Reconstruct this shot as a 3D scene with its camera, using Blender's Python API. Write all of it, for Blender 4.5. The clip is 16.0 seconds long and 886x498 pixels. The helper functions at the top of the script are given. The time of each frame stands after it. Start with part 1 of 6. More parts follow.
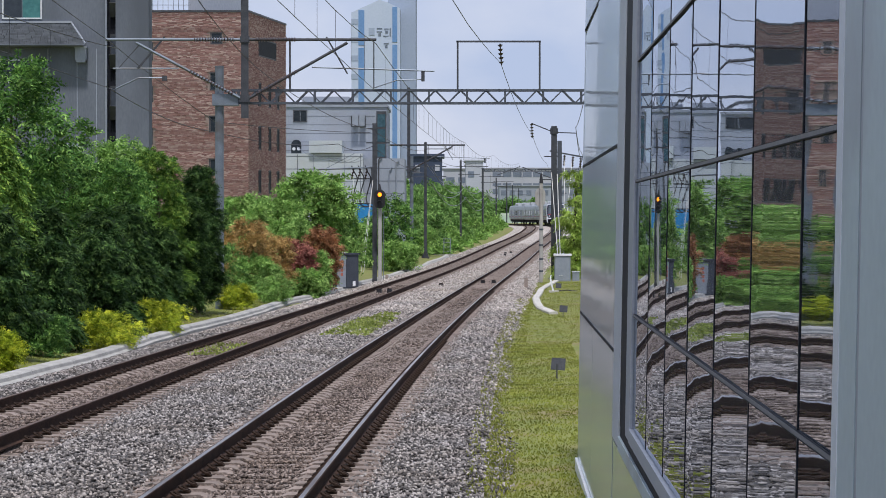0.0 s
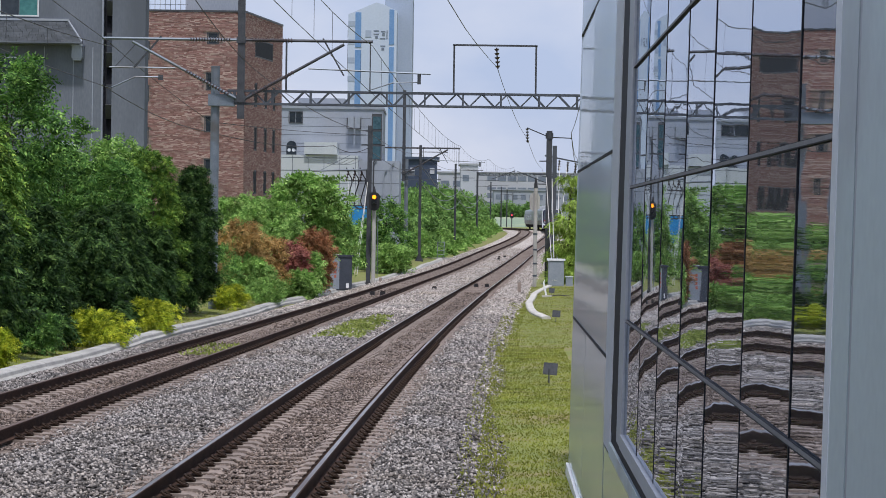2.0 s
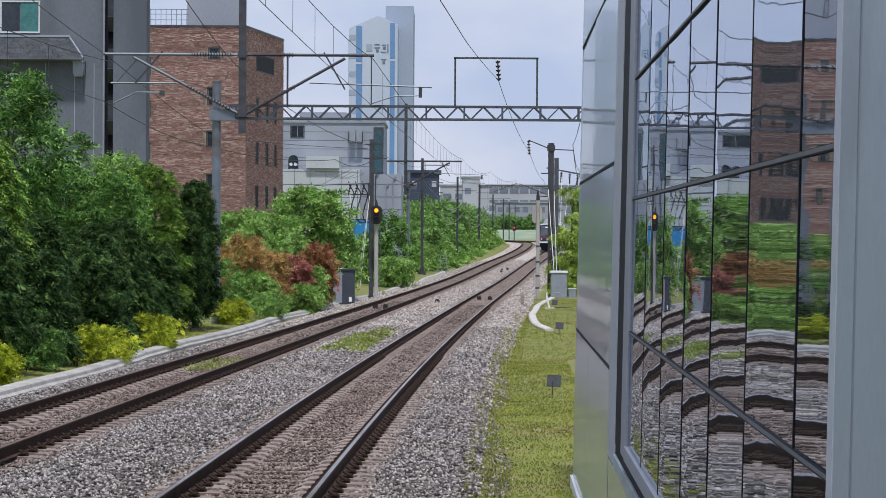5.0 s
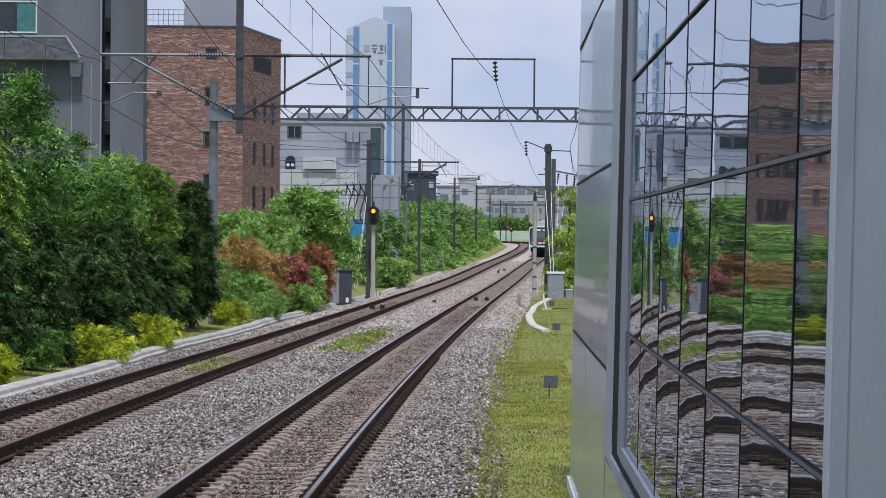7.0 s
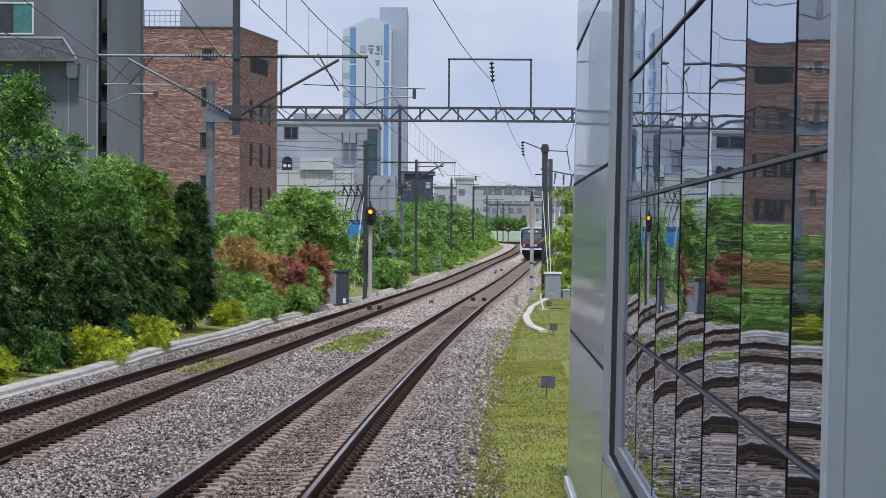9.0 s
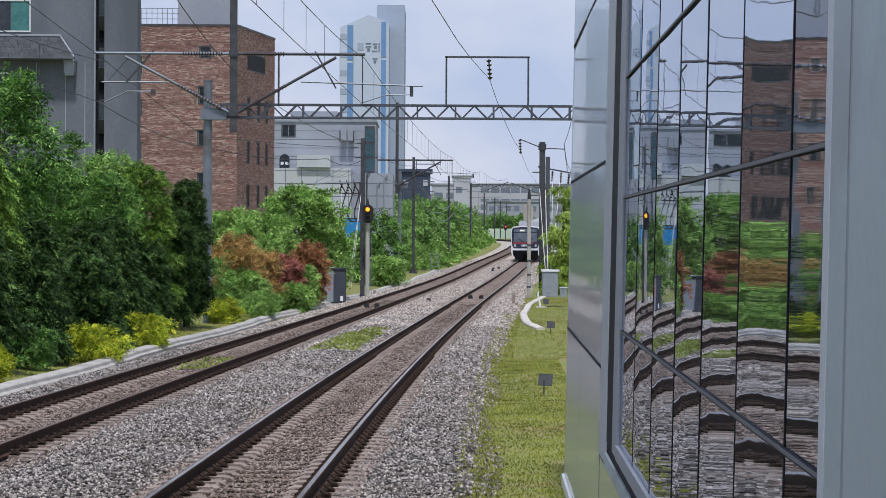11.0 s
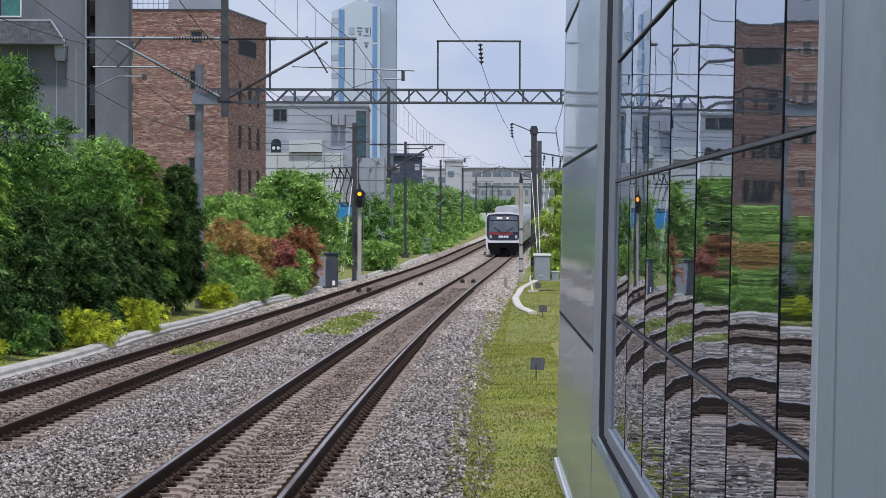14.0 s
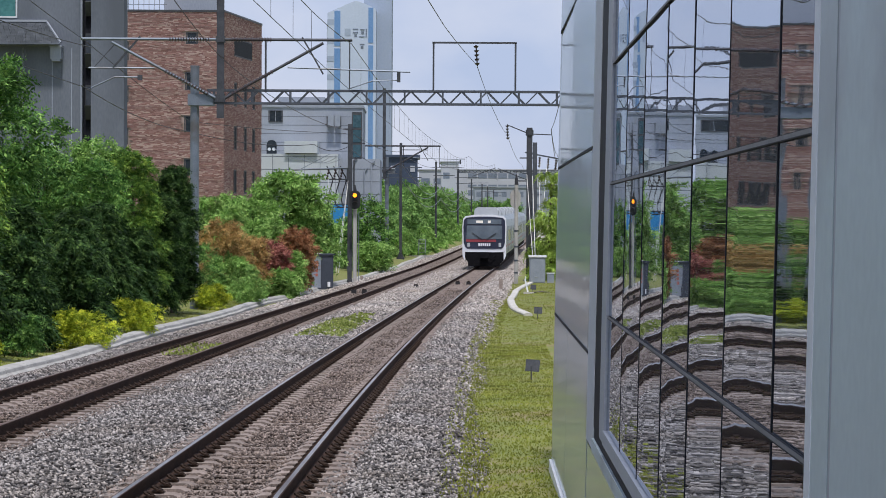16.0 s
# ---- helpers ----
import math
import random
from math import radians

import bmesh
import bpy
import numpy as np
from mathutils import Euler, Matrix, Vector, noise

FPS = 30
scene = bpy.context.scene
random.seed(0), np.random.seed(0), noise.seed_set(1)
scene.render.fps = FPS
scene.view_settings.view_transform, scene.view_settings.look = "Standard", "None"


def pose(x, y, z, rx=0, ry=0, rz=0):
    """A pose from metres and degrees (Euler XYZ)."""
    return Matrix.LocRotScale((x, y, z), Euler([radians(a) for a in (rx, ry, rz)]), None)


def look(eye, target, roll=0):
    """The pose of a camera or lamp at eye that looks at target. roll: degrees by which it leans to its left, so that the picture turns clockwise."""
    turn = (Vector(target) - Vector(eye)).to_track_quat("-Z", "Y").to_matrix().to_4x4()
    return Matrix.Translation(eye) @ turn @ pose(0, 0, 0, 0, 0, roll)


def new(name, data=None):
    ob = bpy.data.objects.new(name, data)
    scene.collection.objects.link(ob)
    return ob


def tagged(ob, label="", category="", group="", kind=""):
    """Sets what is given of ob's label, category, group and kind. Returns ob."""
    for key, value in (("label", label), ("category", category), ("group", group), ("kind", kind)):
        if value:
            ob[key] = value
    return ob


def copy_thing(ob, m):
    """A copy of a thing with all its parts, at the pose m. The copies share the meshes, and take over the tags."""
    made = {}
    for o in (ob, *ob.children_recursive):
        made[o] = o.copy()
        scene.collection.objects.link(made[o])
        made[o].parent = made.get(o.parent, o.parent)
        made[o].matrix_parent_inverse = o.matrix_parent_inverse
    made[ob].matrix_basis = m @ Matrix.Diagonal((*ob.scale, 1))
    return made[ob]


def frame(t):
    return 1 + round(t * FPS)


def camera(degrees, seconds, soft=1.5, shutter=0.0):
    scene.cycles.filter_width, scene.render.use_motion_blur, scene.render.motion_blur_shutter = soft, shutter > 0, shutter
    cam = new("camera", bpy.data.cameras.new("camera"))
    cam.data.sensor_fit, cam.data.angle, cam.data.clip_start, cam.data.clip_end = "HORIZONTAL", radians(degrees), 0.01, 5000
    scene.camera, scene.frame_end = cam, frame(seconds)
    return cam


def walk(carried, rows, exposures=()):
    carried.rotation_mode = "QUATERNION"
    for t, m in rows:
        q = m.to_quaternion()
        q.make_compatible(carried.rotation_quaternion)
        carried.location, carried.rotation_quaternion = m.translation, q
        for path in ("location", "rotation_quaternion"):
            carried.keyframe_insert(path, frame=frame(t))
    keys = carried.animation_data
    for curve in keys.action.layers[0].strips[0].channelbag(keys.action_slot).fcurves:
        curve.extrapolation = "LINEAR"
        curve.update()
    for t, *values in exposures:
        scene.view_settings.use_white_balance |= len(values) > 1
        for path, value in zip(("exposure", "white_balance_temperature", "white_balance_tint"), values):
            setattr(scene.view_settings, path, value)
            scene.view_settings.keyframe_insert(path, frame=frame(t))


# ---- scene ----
import itertools

EYE = 2.65          # eye height over the near rail, in metres
cam = camera(22.18, 16.0, soft=0.75)
TURNS = [           # seconds, yaw, pitch, roll: a hand-held phone turning on the spot
    (0.0, 0.000, -0.788, 0.000), (0.5, -0.001, -0.898, 0.264), (1.0, -0.001, -0.716, 0.524), (1.5, -0.025, -0.658, 0.730),
    (2.0, -0.157, -0.704, 0.808), (2.5, -0.095, -0.590, 0.717), (3.0, -0.100, -0.447, 0.623), (3.5, -0.073, -0.454, 0.485),
    (4.0, -0.085, -0.436, 0.309), (6.5, -0.128, -0.321, 0.436), (7.0, -0.166, -0.355, 0.429), (7.5, -0.190, -0.392, 0.368),
    (8.0, -0.221, -0.418, 0.355), (8.5, -0.218, -0.429, 0.211), (9.0, -0.241, -0.343, 0.304), (11.5, -0.325, -0.456, 0.305),
    (12.0, -0.348, -0.540, 0.320), (12.5, -0.374, -0.613, 0.351), (13.0, -0.415, -0.587, 0.278), (13.5, -0.447, -0.621, 0.110),
    (14.0, -0.515, -0.798, 0.150), (14.5, -0.559, -0.939, 0.418), (15.0, -0.574, -0.795, 0.524), (15.5, -0.597, -0.674, 0.413),
    (16.0, -0.634, -0.759, 0.280),
]
walk(cam, [(t, pose(0, 0, EYE, 90 + pitch, 0, yaw) @ pose(0, 0, 0, 0, 0, roll)) for t, yaw, pitch, roll in TURNS],
     exposures=((0.0, 0.0, 6380, 15), (16.0, 0.0, 6380, 15)))

# ---- light: a bright, thinly overcast summer day, the sun high behind the camera ----
SUN_UP, SUN_FROM = 68, 178      # degrees: height, and compass direction from +y towards +x
world = bpy.data.worlds.new("sky")
scene.world = world
world.use_nodes = True
wn, wl = world.node_tree.nodes, world.node_tree.links
sky = wn.new("ShaderNodeTexSky")
sky.sky_type, sky.sun_disc = "NISHITA", False
sky.sun_elevation, sky.sun_rotation = radians(SUN_UP), radians(SUN_FROM)
wco = wn.new("ShaderNodeTexCoord")
wmap = wn.new("ShaderNodeMapping")
wmap.inputs["Scale"].default_value = (4.5, 4.5, 8.0)
wnoise = wn.new("ShaderNodeTexNoise")
wnoise.inputs["Scale"].default_value, wnoise.inputs["Detail"].default_value = 2.2, 6.0
wramp = wn.new("ShaderNodeValToRGB")
wramp.color_ramp.elements[0].position, wramp.color_ramp.elements[1].position = 0.36, 0.70
wramp.color_ramp.elements[0].color, wramp.color_ramp.elements[1].color = (5.0, 6.1, 8.2, 1), (7.2, 7.8, 9.0, 1)
wmix = wn.new("ShaderNodeMixRGB")
wsep = wn.new("ShaderNodeSeparateXYZ")
wl.new(wco.outputs["Generated"], wsep.inputs[0])
wveil = wn.new("ShaderNodeMapRange")      # the veil of cloud thins towards the zenith
wveil.inputs["From Min"].default_value, wveil.inputs["From Max"].default_value = 0.2, 0.9
wveil.inputs["To Min"].default_value, wveil.inputs["To Max"].default_value = 0.9, 0.5
wl.new(wsep.outputs["Z"], wveil.inputs["Value"])
wl.new(wveil.outputs[0], wmix.inputs[0])
wl.new(wco.outputs["Generated"], wmap.inputs["Vector"])
wl.new(wmap.outputs[0], wnoise.inputs["Vector"])
wl.new(wnoise.outputs["Fac"], wramp.inputs[0])
wl.new(sky.outputs[0], wmix.inputs[1])
wl.new(wramp.outputs[0], wmix.inputs[2])
wl.new(wmix.outputs[0], wn["Background"].inputs["Color"])
wn["Background"].inputs["Strength"].default_value = 0.094
sun = new("sun", bpy.data.lights.new("sun", "SUN"))
sun.data.energy, sun.data.angle, sun.data.color = 3.9, radians(4), (1.0, 0.98, 0.955)
sun.matrix_basis = look((0, 0, 0), (-math.sin(radians(SUN_FROM)) * math.cos(radians(SUN_UP)),
                                    -math.cos(radians(SUN_FROM)) * math.cos(radians(SUN_UP)), -math.sin(radians(SUN_UP))))
scene.view_settings.exposure = 0.0


# ---- materials ----
def mat(name, c1, c2, scale=4.0, rough=0.7, bump=0.2, metal=0.0, fine=60.0, dirt=None, dirt_scale=0.6, stretch=(1, 1, 1), dist=0.01, piece=0.0):
    """A procedural surface: two colours mixed by coarse and fine noise, stains of a third colour, relief; piece: variation from object to object."""
    m = bpy.data.materials.new(name)
    m.use_nodes = True
    n, l = m.node_tree.nodes, m.node_tree.links
    b = n["Principled BSDF"]
    co = n.new("ShaderNodeTexCoord")
    mp = n.new("ShaderNodeMapping")
    mp.inputs["Scale"].default_value = stretch
    l.new(co.outputs["Object"], mp.inputs["Vector"])
    na, nb = n.new("ShaderNodeTexNoise"), n.new("ShaderNodeTexNoise")
    na.inputs["Scale"].default_value, na.inputs["Detail"].default_value = scale, 6
    nb.inputs["Scale"].default_value, nb.inputs["Detail"].default_value = fine, 4
    l.new(mp.outputs[0], na.inputs["Vector"])
    l.new(mp.outputs[0], nb.inputs["Vector"])
    add = n.new("ShaderNodeMath")
    add.operation = "MULTIPLY_ADD"
    add.inputs[1].default_value = 0.5
    half = n.new("ShaderNodeMath")
    half.operation = "MULTIPLY"
    half.inputs[1].default_value = 0.5
    l.new(na.outputs["Fac"], half.inputs[0])
    l.new(nb.outputs["Fac"], add.inputs[0])
    l.new(half.outputs[0], add.inputs[2])
    ramp = n.new("ShaderNodeValToRGB")
    ramp.color_ramp.elements[0].position, ramp.color_ramp.elements[1].position = 0.36, 0.64
    ramp.color_ramp.elements[0].color, ramp.color_ramp.elements[1].color = (*c1, 1), (*c2, 1)
    l.new(add.outputs[0], ramp.inputs[0])
    out = ramp.outputs[0]
    if dirt:
        nd = n.new("ShaderNodeTexNoise")
        nd.inputs["Scale"].default_value, nd.inputs["Detail"].default_value = dirt_scale, 8
        l.new(mp.outputs[0], nd.inputs["Vector"])
        rd = n.new("ShaderNodeValToRGB")
        rd.color_ramp.elements[0].position, rd.color_ramp.elements[1].position = 0.48, 0.72
        l.new(nd.outputs["Fac"], rd.inputs[0])
        mx = n.new("ShaderNodeMixRGB")
        l.new(rd.outputs[0], mx.inputs[0])
        l.new(out, mx.inputs[1])
        mx.inputs[2].default_value = (*dirt, 1)
        out = mx.outputs[0]
    if piece:
        info = n.new("ShaderNodeObjectInfo")
        mr = n.new("ShaderNodeMapRange")
        mr.inputs["To Min"].default_value, mr.inputs["To Max"].default_value = 1 - piece, 1 + piece
        l.new(info.outputs["Random"], mr.inputs["Value"])
        hs = n.new("ShaderNodeHueSaturation")
        l.new(mr.outputs[0], hs.inputs["Value"])
        l.new(out, hs.inputs["Color"])
        out = hs.outputs[0]
    l.new(out, b.inputs["Base Color"])
    rr = n.new("ShaderNodeMapRange")
    rr.inputs["To Min"].default_value, rr.inputs["To Max"].default_value = max(0.02, rough - 0.12), min(1, rough + 0.12)
    l.new(na.outputs["Fac"], rr.inputs["Value"])
    l.new(rr.outputs[0], b.inputs["Roughness"])
    b.inputs["Metallic"].default_value = metal
    if bump:
        bp = n.new("ShaderNodeBump")
        bp.inputs["Strength"].default_value, bp.inputs["Distance"].default_value = bump, dist
        l.new(add.outputs[0], bp.inputs["Height"])
        l.new(bp.outputs[0], b.inputs["Normal"])
    return m


def leaf_mat(name, c1, c2, c3):
    """Leaves: three tints from leaf to leaf, sun put in as brighter patches, some light passing through."""
    m = bpy.data.materials.new(name)
    m.use_nodes = True
    n, l = m.node_tree.nodes, m.node_tree.links
    b = n["Principled BSDF"]
    geo = n.new("ShaderNodeNewGeometry")
    ramp = n.new("ShaderNodeValToRGB")
    e = ramp.color_ramp.elements
    e[0].color, e[1].color = (*c1, 1), (*c3, 1)
    mid = e.new(0.55)
    mid.color = (*c2, 1)
    co = n.new("ShaderNodeTexCoord")
    twig = n.new("ShaderNodeTexNoise")
    twig.inputs["Scale"].default_value, twig.inputs["Detail"].default_value = 5.0, 1.0
    l.new(co.outputs["Object"], twig.inputs["Vector"])
    spread = n.new("ShaderNodeMapRange")
    spread.inputs["From Min"].default_value, spread.inputs["From Max"].default_value = 0.3, 0.7
    spread.inputs["To Min"].default_value, spread.inputs["To Max"].default_value = -0.05, 0.6
    l.new(twig.outputs["Fac"], spread.inputs["Value"])
    tone = n.new("ShaderNodeMath")
    tone.operation = "MULTIPLY_ADD"
    tone.inputs[1].default_value = 0.5
    l.new(geo.outputs["Random Per Island"], tone.inputs[0])
    l.new(spread.outputs[0], tone.inputs[2])
    l.new(tone.outputs[0], ramp.inputs[0])
    ns = n.new("ShaderNodeTexNoise")
    ns.inputs["Scale"].default_value = 1.3
    l.new(co.outputs["Object"], ns.inputs["Vector"])
    # patches of higher value paint stronger sun onto the leaves
    mr = n.new("ShaderNodeMapRange")
    mr.inputs["From Min"].default_value, mr.inputs["From Max"].default_value = 0.3, 0.7
    mr.inputs["To Min"].default_value, mr.inputs["To Max"].default_value = 0.75, 1.7
    l.new(ns.outputs["Fac"], mr.inputs["Value"])
    hs = n.new("ShaderNodeHueSaturation")
    l.new(mr.outputs[0], hs.inputs["Value"])
    l.new(ramp.outputs[0], hs.inputs["Color"])
    hs.inputs["Saturation"].default_value = 0.97
    l.new(hs.outputs[0], b.inputs["Base Color"])
    b.inputs["Roughness"].default_value, b.inputs["Specular IOR Level"].default_value = 0.55, 0.1
    tr = n.new("ShaderNodeBsdfTranslucent")
    l.new(hs.outputs[0], tr.inputs["Color"])
    mix = n.new("ShaderNodeMixShader")
    mix.inputs[0].default_value = 0.24
    l.new(b.outputs[0], mix.inputs[1])
    l.new(tr.outputs[0], mix.inputs[2])
    l.new(mix.outputs[0], n["Material Output"].inputs["Surface"])
    return m


def stone_mat(name, dark, mid, light, island=True, scale=16.0, dirt=None):
    """Crushed stone: a tint per stone, or per cell where the stones lie joined in the sheet."""
    m = bpy.data.materials.new(name)
    m.use_nodes = True
    n, l = m.node_tree.nodes, m.node_tree.links
    b = n["Principled BSDF"]
    ramp = n.new("ShaderNodeValToRGB")
    e = ramp.color_ramp.elements
    e[0].color, e[1].color = (*dark, 1), (*light, 1)
    k = e.new(0.5)
    k.color = (*mid, 1)
    co = n.new("ShaderNodeTexCoord")
    if island:
        geo = n.new("ShaderNodeNewGeometry")
        l.new(geo.outputs["Random Per Island"], ramp.inputs[0])
    else:
        v = n.new("ShaderNodeTexVoronoi")
        v.inputs["Scale"].default_value = scale
        l.new(co.outputs["Object"], v.inputs["Vector"])
        sep = n.new("ShaderNodeSeparateColor")
        l.new(v.outputs["Color"], sep.inputs[0])
        l.new(sep.outputs[0], ramp.inputs[0])
        bp = n.new("ShaderNodeBump")
        bp.inputs["Strength"].default_value, bp.inputs["Distance"].default_value = 1.0, 0.05
        bp.invert = True
        l.new(v.outputs["Distance"], bp.inputs["Height"])
        l.new(bp.outputs[0], b.inputs["Normal"])
    ns = n.new("ShaderNodeTexNoise")
    ns.inputs["Scale"].default_value, ns.inputs["Detail"].default_value = 0.5, 7
    l.new(co.outputs["Object"], ns.inputs["Vector"])
    rd = n.new("ShaderNodeValToRGB")
    rd.color_ramp.elements[0].position, rd.color_ramp.elements[1].position = 0.42, 0.7
    l.new(ns.outputs["Fac"], rd.inputs[0])
    mx = n.new("ShaderNodeMixRGB")
    mx.blend_type = "MULTIPLY"
    l.new(rd.outputs[0], mx.inputs[0])
    l.new(ramp.outputs[0], mx.inputs[1])
    mx.inputs[2].default_value = (*(dirt or (0.85, 0.8, 0.74)), 1)
    l.new(mx.outputs[0], b.inputs["Base Color"])
    b.inputs["Roughness"].default_value = 0.85
    return m


def panel_mat(name, tint, body, share, rough, wave, wave_scale, stretch, streak=(1.0, 0.1, 15.0), ripple=0.22):
    """Coated facade panel: a mirror layer over a dark body, its surface slightly wavy."""
    m = bpy.data.materials.new(name)
    m.use_nodes = True
    n, l = m.node_tree.nodes, m.node_tree.links
    b = n["Principled BSDF"]
    b.inputs["Base Color"].default_value, b.inputs["Roughness"].default_value = (*body, 1), 0.4
    gl = n.new("ShaderNodeBsdfGlossy")
    gl.inputs["Color"].default_value, gl.inputs["Roughness"].default_value = (*tint, 1), rough
    co = n.new("ShaderNodeTexCoord")
    mp = n.new("ShaderNodeMapping")
    mp.inputs["Scale"].default_value = stretch
    l.new(co.outputs["Object"], mp.inputs["Vector"])
    info = n.new("ShaderNodeObjectInfo")
    sh = n.new("ShaderNodeVectorMath")
    sh.operation = "ADD"
    mul = n.new("ShaderNodeMath")
    mul.operation = "MULTIPLY"
    mul.inputs[1].default_value = 37.0
    l.new(info.outputs["Random"], mul.inputs[0])
    l.new(mp.outputs[0], sh.inputs[0])
    l.new(mul.outputs[0], sh.inputs[1])
    ns = n.new("ShaderNodeTexNoise")
    ns.inputs["Scale"].default_value, ns.inputs["Detail"].default_value = wave_scale, 1.5
    l.new(sh.outputs[0], ns.inputs["Vector"])
    bp = n.new("ShaderNodeBump")
    bp.inputs["Strength"].default_value, bp.inputs["Distance"].default_value = 1.0, wave
    fine = n.new("ShaderNodeTexNoise")
    fine.inputs["Scale"].default_value, fine.inputs["Detail"].default_value = 1.0, 2.0
    mp2 = n.new("ShaderNodeMapping")
    mp2.inputs["Scale"].default_value = streak
    l.new(sh.outputs[0], mp2.inputs["Vector"])
    l.new(mp2.outputs[0], fine.inputs["Vector"])
    both = n.new("ShaderNodeMath")
    both.operation = "MULTIPLY_ADD"
    both.inputs[1].default_value = ripple
    l.new(fine.outputs["Fac"], both.inputs[0])
    l.new(ns.outputs["Fac"], both.inputs[2])
    l.new(both.outputs[0], bp.inputs["Height"])
    l.new(bp.outputs[0], gl.inputs["Normal"])
    mix = n.new("ShaderNodeMixShader")
    mix.inputs[0].default_value = share
    l.new(b.outputs[0], mix.inputs[1])
    l.new(gl.outputs[0], mix.inputs[2])
    l.new(mix.outputs[0], n["Material Output"].inputs["Surface"])
    return m


def glow_mat(name, colour, strength):
    m = bpy.data.materials.new(name)
    m.use_nodes = True
    b = m.node_tree.nodes["Principled BSDF"]
    b.inputs["Base Color"].default_value = (*colour, 1)
    b.inputs["Emission Color"].default_value, b.inputs["Emission Strength"].default_value = (*colour, 1), strength
    return m


M_STONE = stone_mat("crushed_granite", (0.033, 0.03, 0.029), (0.185, 0.17, 0.16), (0.47, 0.435, 0.41))
M_STONE_BROWN = stone_mat("rusty_crushed_stone", (0.05, 0.037, 0.03), (0.155, 0.12, 0.102), (0.33, 0.27, 0.235))
# near bed: shade in the gaps between stones is painted in as dark colour
M_BED_GAPSHADE = stone_mat("ballast_bed", (0.02, 0.019, 0.019), (0.075, 0.07, 0.07), (0.2, 0.19, 0.185), False, 15.0)
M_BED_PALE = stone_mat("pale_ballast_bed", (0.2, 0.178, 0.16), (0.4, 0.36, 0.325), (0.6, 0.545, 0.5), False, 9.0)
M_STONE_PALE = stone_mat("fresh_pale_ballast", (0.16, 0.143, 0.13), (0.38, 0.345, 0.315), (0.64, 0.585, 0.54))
M_BED_BROWN = stone_mat("rusty_ballast_bed", (0.05, 0.038, 0.03), (0.15, 0.115, 0.095), (0.31, 0.255, 0.215), False, 15.0)
M_RAIL = mat("rusty_rail", (0.026, 0.016, 0.012), (0.072, 0.043, 0.032), 3, 0.85, 0.3, 0.0, 40)
M_RAILTOP = mat("polished_rail_head", (0.3, 0.29, 0.29), (0.5, 0.49, 0.48), 2, 0.38, 0.05, 0.9, 30, (0.12, 0.08, 0.06), 0.3)
M_RAILDULL = mat("dull_brown_rail_head", (0.07, 0.045, 0.035), (0.13, 0.09, 0.07), 3, 0.7, 0.1, 0.2, 40)
M_SLEEPER = mat("weathered_concrete_sleeper", (0.17, 0.135, 0.115), (0.3, 0.245, 0.21), 9, 0.9, 0.6, 0, 50, (0.12, 0.085, 0.065), 1.2, piece=0.15)
M_CLIP = mat("rusty_rail_clip", (0.02, 0.014, 0.011), (0.06, 0.04, 0.03), 8, 0.7, 0.2, 0.3)
M_CONCRETE = mat("pale_concrete", (0.28, 0.275, 0.255), (0.43, 0.42, 0.39), 2.5, 0.9, 0.4, 0, 30, (0.25, 0.25, 0.23), 0.8)
M_EDGING = mat("whitish_mortar", (0.4, 0.385, 0.35), (0.54, 0.52, 0.48), 3, 0.9, 0.4, 0, 30, (0.38, 0.36, 0.32), 1.5, piece=0.08)
M_GRASSBED = mat("lawn_soil", (0.115, 0.145, 0.024), (0.18, 0.195, 0.042), 0.9, 0.95, 0.5, 0, 40, (0.2, 0.16, 0.07), 0.8, dist=0.03)
# distance haze is painted into this grass as a pale blue-green
M_BANK = mat("haze_tinted_grass", (0.15, 0.22, 0.15), (0.22, 0.28, 0.2), 0.3, 0.95, 0.3, 0, 3, (0.3, 0.33, 0.2), 0.12)
M_BLADE = leaf_mat("grass_blades", (0.155, 0.185, 0.026), (0.19, 0.21, 0.034), (0.235, 0.23, 0.05))
M_STEEL = mat("galvanised_steel", (0.14, 0.17, 0.205), (0.21, 0.245, 0.285), 3, 0.55, 0.1, 0.4, 40, (0.12, 0.12, 0.12), 1.2)
M_DARKSTEEL = mat("weathered_dark_steel", (0.035, 0.038, 0.045), (0.085, 0.09, 0.1), 3, 0.6, 0.15, 0.4, 40)
M_MIDSTEEL = mat("grey_steel_lattice", (0.05, 0.058, 0.072), (0.105, 0.118, 0.138), 3, 0.6, 0.1, 0.4, 40)
M_WIRE = mat("bare_wire", (0.03, 0.03, 0.035), (0.07, 0.07, 0.075), 10, 0.5, 0.0, 0.5)
M_PALEWIRE = mat("pale_cable", (0.5, 0.5, 0.48), (0.65, 0.65, 0.62), 10, 0.6, 0.0)
M_INSUL = mat("brown_insulator", (0.03, 0.02, 0.02), (0.07, 0.045, 0.042), 10, 0.3, 0.0)
M_POLE = mat("spun_concrete_pole", (0.32, 0.31, 0.29), (0.46, 0.45, 0.42), 2, 0.9, 0.3, 0, 50, (0.22, 0.2, 0.17), 1.5, (1, 1, 0.3))
M_FACADE = panel_mat("mirror_facade_panel", (0.7, 0.75, 0.83), (0.012, 0.014, 0.018), 0.87, 0.01, 0.0004, 1.6, (1.0, 0.9, 2.6), ripple=0.055)
M_CLAD = panel_mat("silver_cladding_panel", (0.9, 0.94, 0.97), (0.55, 0.61, 0.65), 0.6, 0.05, 0.0026, 2.0, (1.0, 0.8, 1.2), (1.0, 9.0, 0.8), 0.12)
M_FRAME = mat("grey_aluminium_frame", (0.26, 0.285, 0.33), (0.33, 0.355, 0.4), 2, 0.5, 0.03, 0.0, 30)
